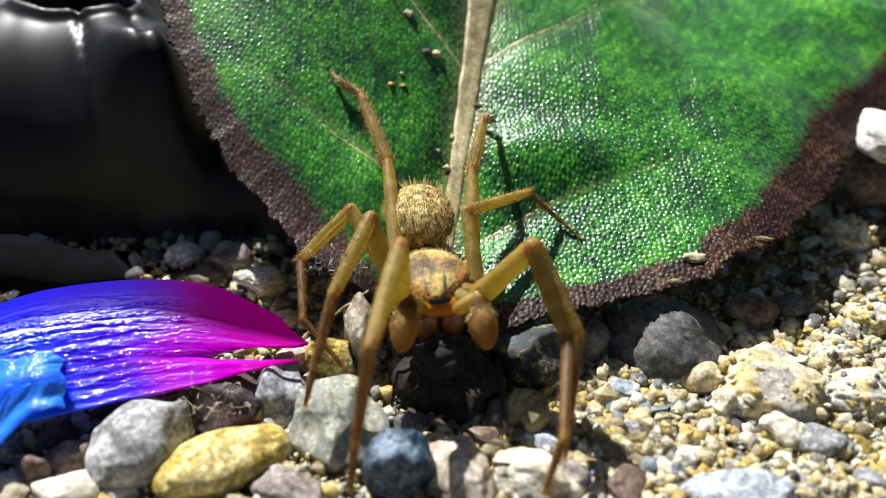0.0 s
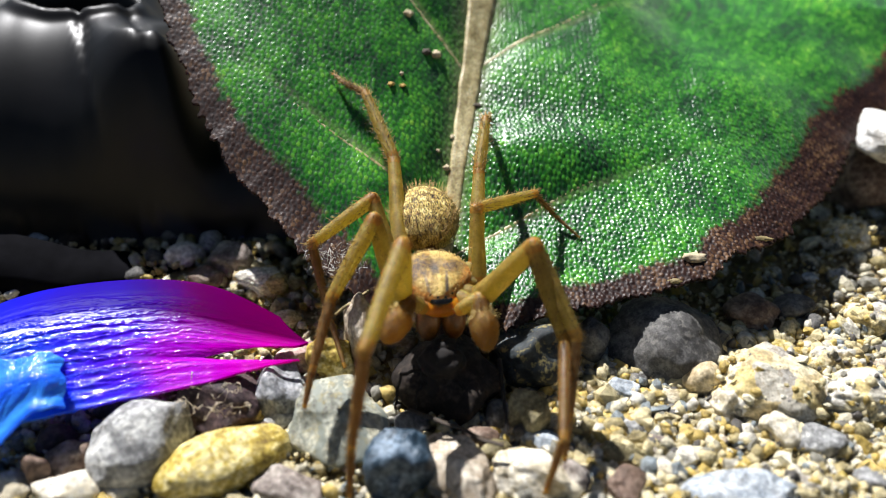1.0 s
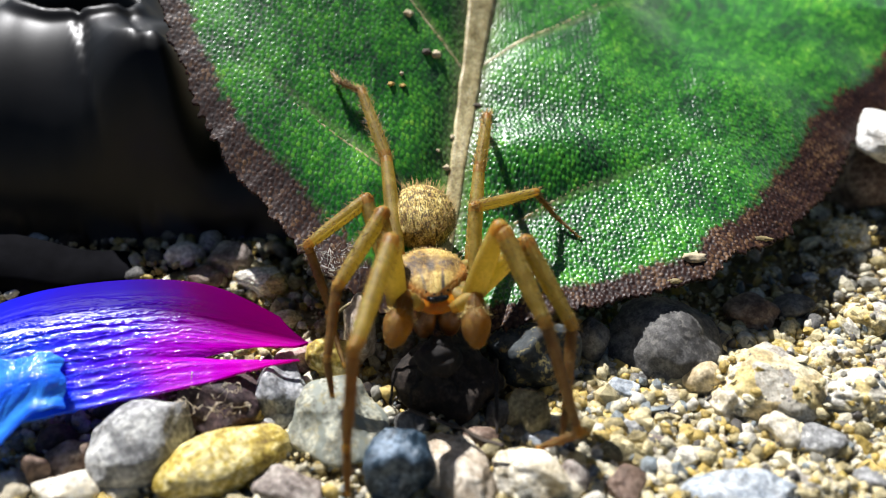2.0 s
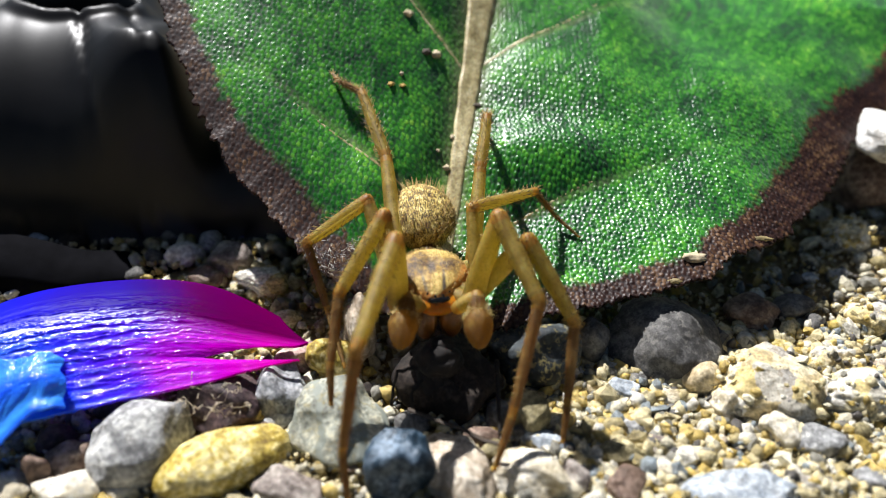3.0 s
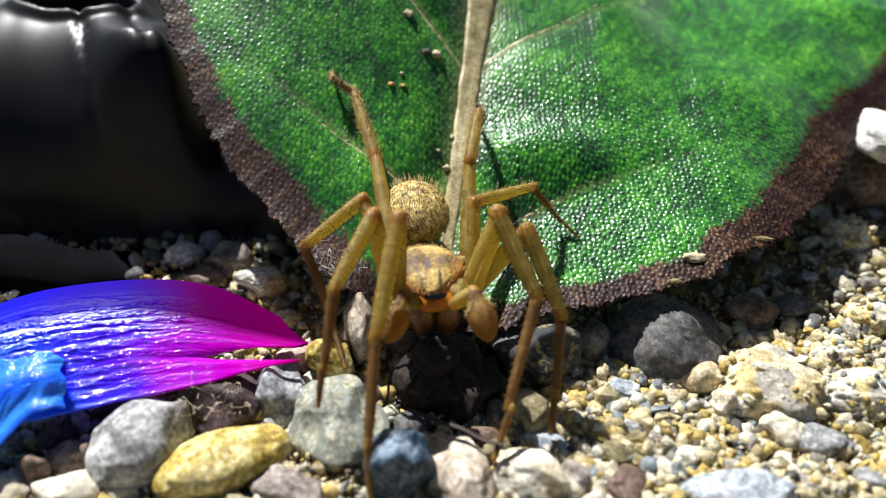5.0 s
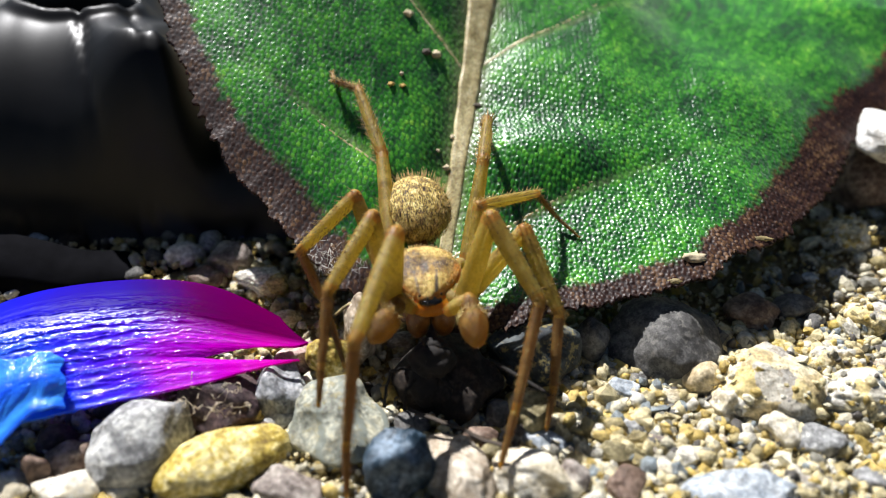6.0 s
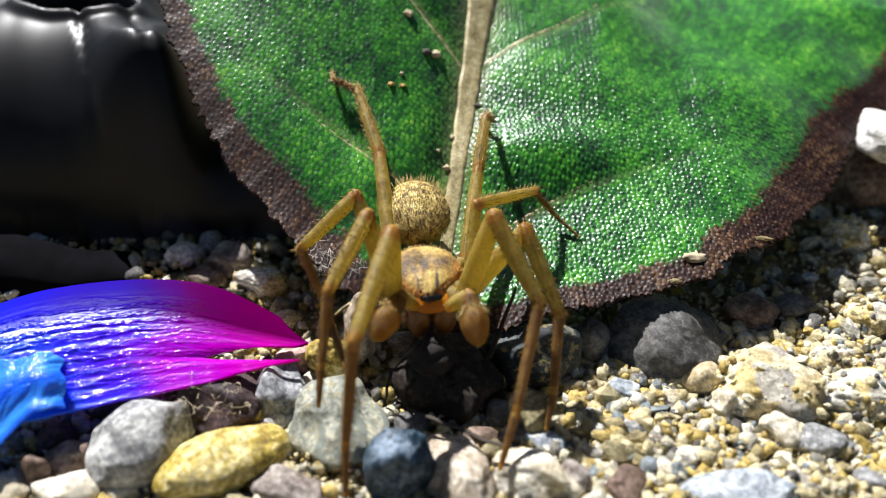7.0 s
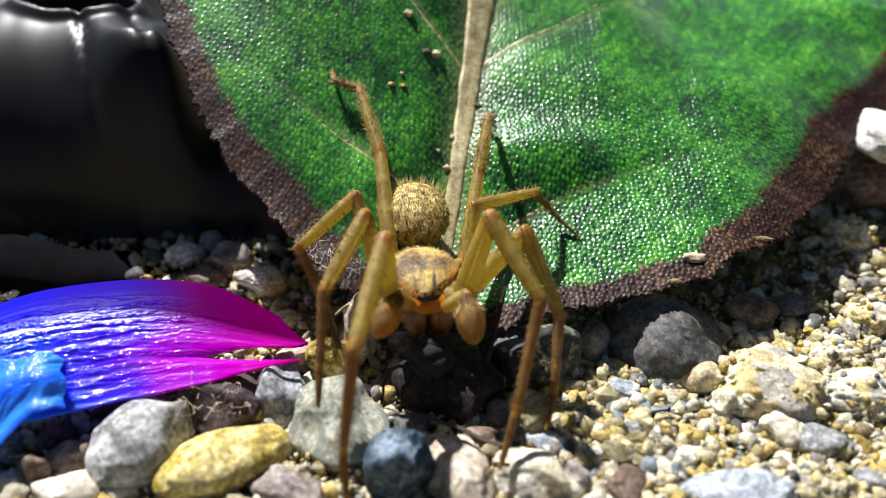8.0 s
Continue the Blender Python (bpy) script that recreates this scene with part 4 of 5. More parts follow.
def thread(bm, a, b, sag, r, rng, steps=14):
    """A thin wandering fibre from a to b."""
    a, b = Vector(a), Vector(b)
    side = (b - a).orthogonal().normalized()
    up = (b - a).normalized().cross(side)
    o = rng.uniform(0, 90)
    rows = []
    for i in range(steps + 1):
        t = i / steps
        env = math.sin(math.pi * t)
        c = a.lerp(b, t) + side * (sag * env * noise.noise((t * 3, o, 0)) * 2) + up * (sag * env * noise.noise((t * 3, o, 7)) * 2)
        rows.append([bm.verts.new(c + side * (r * math.cos(k)) + up * (r * math.sin(k))) for k in (0, 2.1, 4.2)])
    for p, q in zip(rows, rows[1:]):
        for i in range(3):
            bm.faces.new((p[i], p[(i + 1) % 3], q[(i + 1) % 3], q[i]))


crumb((-0.93, 13.05, 10.41), (0.27, 0.27, 0.17), DARK_CRUMB, 1, "dark speck of dirt on the leaf")
crumb((-0.39, 13.23, 10.20), (0.30, 0.30, 0.20), CRUMB, 2, "pale crumb of dirt on the leaf")
crumb((-2.85, 10.58, 9.56), (0.19, 0.17, 0.11), TAN_CRUMB, 3, "yellowish crumb of dirt on the leaf")
crumb((-2.24, 10.70, 9.43), (0.21, 0.13, 0.08), TAN_CRUMB, 4, "yellowish crumb of dirt on the leaf")
crumb((-2.29, 11.28, 9.88), (0.12, 0.12, 0.08), CRUMB, 5, "pale crumb of dirt on the leaf")
crumb((1.95, 11.43, 7.86), (0.29, 0.16, 0.13), DARK_CRUMB, 6, "dark speck of dirt on the leaf")
crumb((16.32, 3.33, 4.22), (0.58, 0.17, 0.14), TWIG, 7, "fuzzy pale dust clump on the leaf rim")
crumb((12.46, 1.50, 4.35), (0.56, 0.31, 0.25), CRUMB, 8, "fuzzy pale dust clump on the leaf rim")
crumb((11.36, 0.33, 3.77), (0.33, 0.15, 0.12), TWIG, 9, "fuzzy pale dust clump on the leaf rim")
crumb((-2.00, 14.64, 12.06), (0.29, 0.22, 0.18), CRUMB, 13, "pale crumb of dirt on the leaf")
crumb((0.50, 9.49, 6.88), (0.16, 0.16, 0.12), CRUMB, 14, "pale crumb of dirt on the leaf")
crumb((0.18, 7.84, 5.86), (0.21, 0.18, 0.15), CRUMB, 15, "pale crumb of dirt on the leaf")
crumb((-0.28, 8.42, 6.60), (0.12, 0.12, 0.10), CRUMB, 16, "pale crumb of dirt on the leaf")


def build_roots():
    rng = random.Random(8)
    bm = bmesh.new()
    for _ in range(26):
        a = (-10.3 + rng.uniform(-1.2, 1.2), -5.4 + rng.uniform(-0.9, 0.9), 1.75 + rng.uniform(-0.3, 0.25))
        b = (a[0] + rng.uniform(-1.3, 1.3), a[1] + rng.uniform(-0.9, 0.9), 1.6 + rng.uniform(-0.5, 0.5))
        thread(bm, a, b, 0.5, 0.022, rng)
    tagged(new("root_fibres", mesh_of("root_fibres", bm, FIBRE)), "tangle of thin pale root fibres on a dark stone", "fibres")


def build_silk():
    rng = random.Random(3)
    bm = bmesh.new()
    for _ in range(40):
        a = (-5.60, 1.11, 4.35)
        a = (a[0] + rng.uniform(-1.0, 1.2), a[1] + rng.uniform(-0.5, 0.5), a[2] + rng.uniform(-0.7, 0.9))
        b = (a[0] + rng.uniform(-0.9, 0.9), a[1] + rng.uniform(-0.4, 0.4), a[2] + rng.uniform(-0.9, 0.9))
        thread(bm, a, b, 0.5, 0.012, rng)
    tagged(new("silk_threads", mesh_of("silk_threads", bm, SILK)), "fuzzy white silk threads on the leaf rim", "silk")


def build_twig():
    rng = random.Random(6)
    bm = bmesh.new()
    thread(bm, (-5.21, -0.81, 2.58), (-3.53, -0.45, 3.79), 0.06, 0.1, rng, 18)
    tagged(new("twig", mesh_of("twig", bm, TWIG)), "thin olive-brown twig between the stones", "twig")


# one thin dark brown strand laid across the front stones
def build_dark_strand():
    bm = bmesh.new()
    thread(bm, (-1.55, -6.08, 1.5), (2.5, -8.4, 1.75), 0.12, 0.13, random.Random(2), 18)
    tagged(new("stick", mesh_of("stick", bm, DARK_STRAND)), "thin dark brown strand lying across the stones", "stick")


build_roots()
build_silk()
build_twig()
build_dark_strand()


# ---------------------------------------------------------------- spider
HOME = Vector((-0.42, -1.02, 5.07))
FORWARD = Vector((1.09, -6.33, -0.45)).normalized()
SIDE = FORWARD.cross(Vector((0, 0, 1))).normalized()
TOP = SIDE.cross(FORWARD)
BODY = Matrix((SIDE, FORWARD, TOP)).transposed().to_4x4()
spider = new("spider")
spider.location = HOME * MM
tagged(spider, "yellow-brown hairy spider with long thin legs on pebbles and leaf", "spider")


def blob(size, at, tilt=0, sub=4, shape=None):
    """An ellipsoid in the body's own axes (x to its left, y ahead, z up)."""
    bm = bmesh.new()
    bmesh.ops.create_icosphere(bm, subdivisions=sub, radius=1)
    for v in bm.verts:
        p = Vector((v.co.x * size[0], v.co.y * size[1], v.co.z * size[2]))
        if shape:
            p = shape(p, v.co)
        v.co = p
    bmesh.ops.transform(bm, matrix=BODY @ Matrix.Translation(at) @ pose(0, 0, 0, tilt), verts=bm.verts)
    return bm


def add_hairs(bm, count, length, rng, slot=1, lean=0.5, back=Vector((0, 1, 0.3)), pick=None):
    """Thin three-sided bristles standing on the faces of bm."""
    faces = [f for f in bm.faces if pick is None or pick(f)]
    bm.normal_update()
    spots = [(f.calc_center_median(), f.normal.copy()) for f in (rng.choice(faces) for _ in range(count))]
    for c, nrm in spots:
        d = (nrm + back * lean + Vector((rng.gauss(0, 0.2), rng.gauss(0, 0.2), rng.gauss(0, 0.2)))).normalized()
        a = d.orthogonal().normalized() * 0.018
        b = d.cross(a).normalized() * 0.018
        L = length * rng.uniform(0.5, 1.2)
        base = [bm.verts.new(c + a), bm.verts.new(c - a * 0.5 + b * 0.87), bm.verts.new(c - a * 0.5 - b * 0.87)]
        tip = bm.verts.new(c + d * L)
        for i in range(3):
            f = bm.faces.new((base[i], base[(i + 1) % 3], tip))
            f.material_index = slot


def build_body():
    rng = random.Random(4)

    def head(p, q):
        k = max(0, q.y)
        p.x *= 1 - 0.6 * k**1.2
        if q.z > 0:
            p.z *= 1 + 0.55 * k * (1 - abs(q.x)) - 0.25 * math.exp(-((q.y + 0.25) / 0.2) ** 2) * math.exp(-(q.x / 0.25) ** 2)
        r = min(1, math.hypot(q.x, q.y))
        p.z *= 1 - 0.1 * r * max(0, math.cos(8 * math.atan2(q.x, q.y))) ** 2 + 0.06 * noise.noise(q * 5) + 0.04 * noise.noise(q * 12)
        return p

    car = blob((1.78, 1.85, 0.66), (0.1, 0, -0.1), -5, 5, head)
    mark, border = car.verts.layers.float.new("mark"), car.verts.layers.float.new("border")
    back = (BODY @ Matrix.Translation((0.1, 0, -0.1)) @ pose(0, 0, 0, -5)).inverted()
    for v in car.verts:
        q = back @ v.co
        qx, qy = q.x / 1.78, q.y / 1.85
        spoke = 0.45 * max(0, math.cos(8 * math.atan2(qx, qy + 0.1) + math.pi)) ** 3 * min(1, math.hypot(qx, qy) * 1.6)
        v[mark] = max(math.exp(-((qx / 0.2) ** 2) - ((qy + 0.1) / 0.42) ** 2), 0.8 * math.exp(-(((abs(qx) - 0.3 + 0.1 * qy) / 0.07) ** 2)) * (qy > 0.0), spoke)
        v[border] = max(0, math.hypot(qx * (1 + 0.5 * max(0, qy)), qy) - 0.62) * 3.5 * (q.z < 0.5) * min(1, max(0, qy + 0.55) * 2)
    add_hairs(car, 80, 0.22, rng, back=BODY.to_3x3() @ Vector((0, -1, 0.2)))
    add_hairs(car, 750, 0.17, rng, 3, lean=1.8, back=BODY.to_3x3() @ Vector((0, -1, 0.1)), pick=lambda f: f.material_index == 0 and f.normal.z > 0.1 and rng.random() > f.verts[0][mark])
    add_hairs(car, 70, 0.16, rng, 2, lean=2.0, back=BODY.to_3x3() @ Vector((0, -1, -0.2)), pick=lambda f: f.material_index == 0)
    part("carapace", car, BACK, spider, "mottled golden carapace with dark middle mark", (HAIR, DARK_HAIR, DULL_HAIR))

    def sac(p, q):
        p.z *= 1 + 0.12 * -q.y
        p.x *= 1 + 0.06 * -q.y
        return p * (1 + 0.02 * noise.noise(q * 4))

    ab = blob((1.68, 2.2, 1.32), (0.0, -4.4, 0.22), 4, 5, sac)
    up = BODY.to_3x3() @ Vector((0, -0.3, 1))
    add_hairs(ab, 420, 0.5, rng, lean=0.8, back=BODY.to_3x3() @ Vector((0, -0.8, 0.5)), pick=lambda f: f.normal.dot(up) > -0.2)
    add_hairs(ab, 2600, 0.24, rng, 3, lean=2.0, back=BODY.to_3x3() @ Vector((0, 1.0, -0.5)), pick=lambda f: f.material_index == 0)
    add_hairs(ab, 900, 0.26, rng, 2, lean=2.0, back=BODY.to_3x3() @ Vector((0, 1.0, -0.5)), pick=lambda f: f.material_index == 0)
    part("abdomen", ab, BELLY, spider, "furry speckled golden abdomen", (HAIR, DARK_HAIR, GOLD_HAIR))
    part("pedicel", blob((0.35, 0.75, 0.3), (0, -2.0, -0.1), 0, 3), JAW, spider)
    part("sternum", blob((1.1, 1.4, 0.45), (0, -0.1, -0.5), 0, 3), JAW, spider)
    part("eye_patch", blob((0.52, 0.18, 0.13), (0, 1.72, 0.02), 0, 3), EYE_BLACK, spider, "black patch round the eyes")
    part("clypeus", blob((1.15, 0.78, 0.5), (0, 1.26, -0.5), 0, 4), FACE, spider, "orange face")
    for s in (-1, 1):
        jaw = blob((0.58, 0.58, 1.1), (s * 0.6, 1.5, -1.25), 10, 4)
        add_hairs(jaw, 60, 0.25, rng, back=Vector((0, 0, -1)))
        part("chelicera", jaw, JAW, spider, "dark orange-brown jaw", (HAIR,))
    for x, y, z, r in ((-0.15, 1.78, 0.02, 0.15), (0.15, 1.78, 0.02, 0.15), (-0.42, 1.68, 0.08, 0.14), (0.42, 1.68, 0.08, 0.14), (-0.17, 1.72, 0.3, 0.1), (0.17, 1.72, 0.3, 0.1), (-0.5, 1.52, 0.32, 0.09), (0.5, 1.52, 0.32, 0.09)):
        part("eye", blob((r * 0.7, r * 0.7, r * 0.7), (x, y + 0.04, z), 0, 2), EYE_BLACK, spider, "glossy black eye")


build_body()


def limb(length, r0, r1, rng, hairs=0, hair_len=0.25, bulge=0.12, steps=14, rounds=12):
    """A tapered limb along +z from its joint, with rounded ends and bristles."""
    bm = bmesh.new()
    rings = []
    zs = [-r0 * 0.85, -r0 * 0.5, 0] + [length * i / steps for i in range(1, steps)] + [length, length + r1 * 0.5, length + r1 * 0.85]
    for z in zs:
        t = min(max(z / length, 0), 1)
        r = (r0 + (r1 - r0) * t) * (1 + bulge * math.sin(math.pi * t))
        if z < 0:
            r = math.sqrt(max(r0 * r0 - z * z, 0.0004))
        if z > length:
            r = math.sqrt(max(r1 * r1 - (z - length) ** 2, 0.0002))
        rings.append([bm.verts.new((r * math.cos(2 * math.pi * i / rounds), r * math.sin(2 * math.pi * i / rounds), z)) for i in range(rounds)])
    for a, b in zip(rings, rings[1:]):
        for i in range(rounds):
            f = bm.faces.new((a[i], a[(i + 1) % rounds], b[(i + 1) % rounds], b[i]))
            if a in rings[:3] or b in rings[-3:]:
                f.material_index = 2
    bm.faces.new(rings[0][::-1])
    bm.faces.new(rings[-1])
    if hairs:
        add_hairs(bm, hairs, hair_len, rng, back=Vector((0, 0, 1)), lean=0.9)
        add_hairs(bm, hairs // 3, hair_len * 0.6, rng, back=Vector((0, 0, 1)), lean=2.0, pick=lambda f: f.material_index == 0)
    return bm


LEGS, PALPS = {}, {}


def build_leg(key, hip, lengths, thick):
    rng = random.Random(key)
    hip = Vector(hip) - HOME
    root = hip * 0.45 + Vector((0, 0, -0.25))
    d = hip - root
    coxa = limb(d.length, 0.42 * thick, 0.4 * thick, rng)
    bmesh.ops.transform(coxa, matrix=Matrix.Translation(root) @ d.to_track_quat("Z", "Y").to_matrix().to_4x4(), verts=coxa.verts)
    leg = part("leg", coxa, LEG, spider)
    sizes = (("femur", 0.46, 0.36, LEG, 40, 0.2), ("tibia", 0.38, 0.28, LEG, 240, 0.36), ("metatarsus", 0.25, 0.17, FOOT, 160, 0.32), ("tarsus", 0.17, 0.1, FOOT, 60, 0.2))
    segs = []
    for (name, r0, r1, mat, hairs, hl), L in zip(sizes, lengths):
        slim = 0.68 if key in ("l4", "r3") and mat is FOOT else 1.0
        bm = limb(L, r0 * thick * slim, r1 * thick * slim, rng, hairs, hl)
        if name in ("tibia", "metatarsus"):
            add_hairs(bm, 34 if key in ("l4", "r4", "r3") else 14, 0.6, rng, 3, lean=0.5, back=Vector((0, 0, 1)), pick=lambda f: f.material_index == 0)
        segs.append(part(name, bm, mat, leg, "", (HAIR, JOINT, DARK_HAIR)))
    LEGS[key] = (hip, segs)


build_leg("l1", (-2.01, -2.40, 4.49), (4.06, 5.45, 4.35, 2.05), 1.06)
build_leg("l2", (-2.22, -1.71, 4.61), (3.64, 4.11, 3.28, 1.55), 0.97)
build_leg("l3", (-2.32, -0.81, 4.68), (4.09, 3.59, 3.44, 3.09), 0.9)
build_leg("l4", (-2.15, 0.33, 4.91), (6.00, 4.32, 1.36, 0.86), 0.86)
build_leg("r1", (1.29, -2.40, 4.49), (4.31, 4.26, 4.88, 2.30), 1.08)
build_leg("r2", (1.49, -1.74, 4.57), (3.96, 4.08, 3.50, 1.65), 1.0)
build_leg("r3", (1.62, -0.81, 4.68), (3.49, 3.91, 2.30, 1.57), 0.75)
build_leg("r4", (1.41, 0.28, 4.84), (5.17, 3.02, 2.28, 1.07), 0.82)


def build_palp(key, base, elbow):
    rng = random.Random(key)
    base, elbow = Vector(base) - HOME, Vector(elbow) - HOME
    d = elbow - base
    arm = limb(d.length, 0.3, 0.34, rng, 40, 0.25)
    bmesh.ops.transform(arm, matrix=Matrix.Translation(base) @ d.to_track_quat("Z", "Y").to_matrix().to_4x4(), verts=arm.verts)
    palp = part("palp", arm, LEG, spider, "", (HAIR, JOINT))
    bm = limb(1.0, 0.36, 0.42, rng)
    ball = bmesh.ops.create_icosphere(bm, subdivisions=4, radius=1)["verts"]
    off = 3.0 if key == "l" else 9.0
    for v in ball:
        k = (1 - 0.22 * v.co.z) * (1 + 0.1 * noise.noise(v.co * 2 + Vector((off, 0, 0))))
        v.co = Vector((v.co.x * 0.64 * k, v.co.y * 0.64 * k, 1.5 + v.co.z * 0.95))
    add_hairs(bm, 220, 0.14, rng, back=Vector((0, 0, 1)), lean=1.4)
    add_hairs(bm, 240, 0.3, rng, 3, back=Vector((0, 0, 1)), pick=lambda f: f.material_index != 1 and f.calc_center_median().z < 1.0)
    bulb = part("bulb", bm, BULB, palp, "swollen orange palp tip", (HAIR, JOINT, GOLD_HAIR))
    PALPS[key] = (elbow, bulb)


build_palp("l", (-0.99, -2.87, 4.70), (-1.52, -2.85, 5.08))
build_palp("r", (0.71, -2.89, 4.66), (1.57, -2.76, 5.20))


# ---------------------------------------------------------------- prey held under the jaws
PREY_AT = Vector((-0.35, -4.2, 1.9))
prey = new("prey_insect")
prey.location = PREY_AT * MM
tagged(prey, "limp dark brown insect held in the spider's jaws", "insect")


def build_prey():
    """A crumpled dark insect: head up in the jaws, body hanging, thin legs."""
    rng = random.Random(15)

    def lump(size, at, tilt):
        bm = bmesh.new()
        bmesh.ops.create_icosphere(bm, subdivisions=4, radius=1)
        for v in bm.verts:
            rings = 1 + 0.03 * math.sin(v.co.z * 14) + 0.16 * noise.noise(v.co * 2 + Vector(at))
            v.co = Vector((v.co.x * size[0], v.co.y * size[1], v.co.z * size[2])) * rings
        bmesh.ops.transform(bm, matrix=Matrix.Translation(at) @ pose(0, 0, 0, tilt, tilt * 0.4), verts=bm.verts)
        add_hairs(bm, 40, 0.25, rng, back=Vector((0, 0, -1)))
        return bm

    part("thorax", lump((1.05, 0.8, 0.8), (0.2, 0.2, 0.6), 12), SHELL, prey, "", (DARK_HAIR,))
    part("abdomen", lump((0.8, 0.65, 1.2), (-0.1, -0.1, -0.6), -14), SHELL, prey, "", (DARK_HAIR,))
    part("head", lump((0.6, 0.5, 0.42), (0.3, 0.5, 1.15), 25), SHELL, prey, "", (DARK_HAIR,))
    for a, b, c in (((-0.5, 0, 0.3), (-1.7, -0.4, 0.5), (-2.0, -0.7, -1.5)), ((-0.4, -0.2, 0.1), (-1.0, -0.9, -0.2), (-1.1, -1.0, -1.7)), ((0.5, -0.2, 0.1), (1.1, -0.9, -0.1), (1.0, -1.0, -1.7))):
        bm = bmesh.new()
        thread(bm, a, b, 0.1, 0.11, rng)
        thread(bm, b, c, 0.1, 0.08, rng)
        part("leg", bm, SHELL, prey)
    bm = limb(3.3, 0.11, 0.07, rng, 40, 0.2)
    return part("leg", bm, SHELL, prey, "raised thin dark leg", (DARK_HAIR, SHELL))


PREY_LEG = build_prey()


# ---------------------------------------------------------------- motion of the spider
def body_pose(dx, dy, dz, yaw, pitch):
    turn = Euler((0, 0, radians(yaw))).to_matrix() @ Euler((radians(pitch), 0, 0)).to_matrix()
    return Matrix.LocRotScale((HOME + Vector((dx, dy, dz))) * MM, turn.to_quaternion(), None)


ROWS = {}


def aim(a, b, pole):
    """The pose at a whose z axis runs to b."""
    z = (b - a).normalized()
    x = pole.cross(z).normalized()
    return Matrix.Translation(a * MM) @ Matrix((x, z.cross(x), z)).transposed().to_4x4()


def posture(times, shift, palps, **legs):
    """One attitude of the whole animal, held over the given times; joints in mm."""
    body = body_pose(*shift)
    inv = body.inverted()
    for t in times:
        ROWS.setdefault(spider, []).append((t, body))
    for key, flat in legs.items():
        hip, segs = LEGS[key]
        pts = [hip] + [(inv @ (Vector(flat[i:i + 3]) * MM)) / MM for i in range(0, 12, 3)]
        pole = (pts[1] - pts[0]).cross(pts[2] - pts[1])
        pole = pole.normalized() + Vector((0.0, 0.0, 0.001))
        for seg, a, b in zip(segs, pts, pts[1:]):
            for t in times:
                ROWS.setdefault(seg, []).append((t, aim(a, b, pole)))
    for key, tip in zip("lr", palps):
        base, palp = PALPS[key]
        for t in times:
            ROWS.setdefault(palp, []).append((t, aim(base, (inv @ (Vector(tip) * MM)) / MM, Vector((1, 0.2, 0)))))


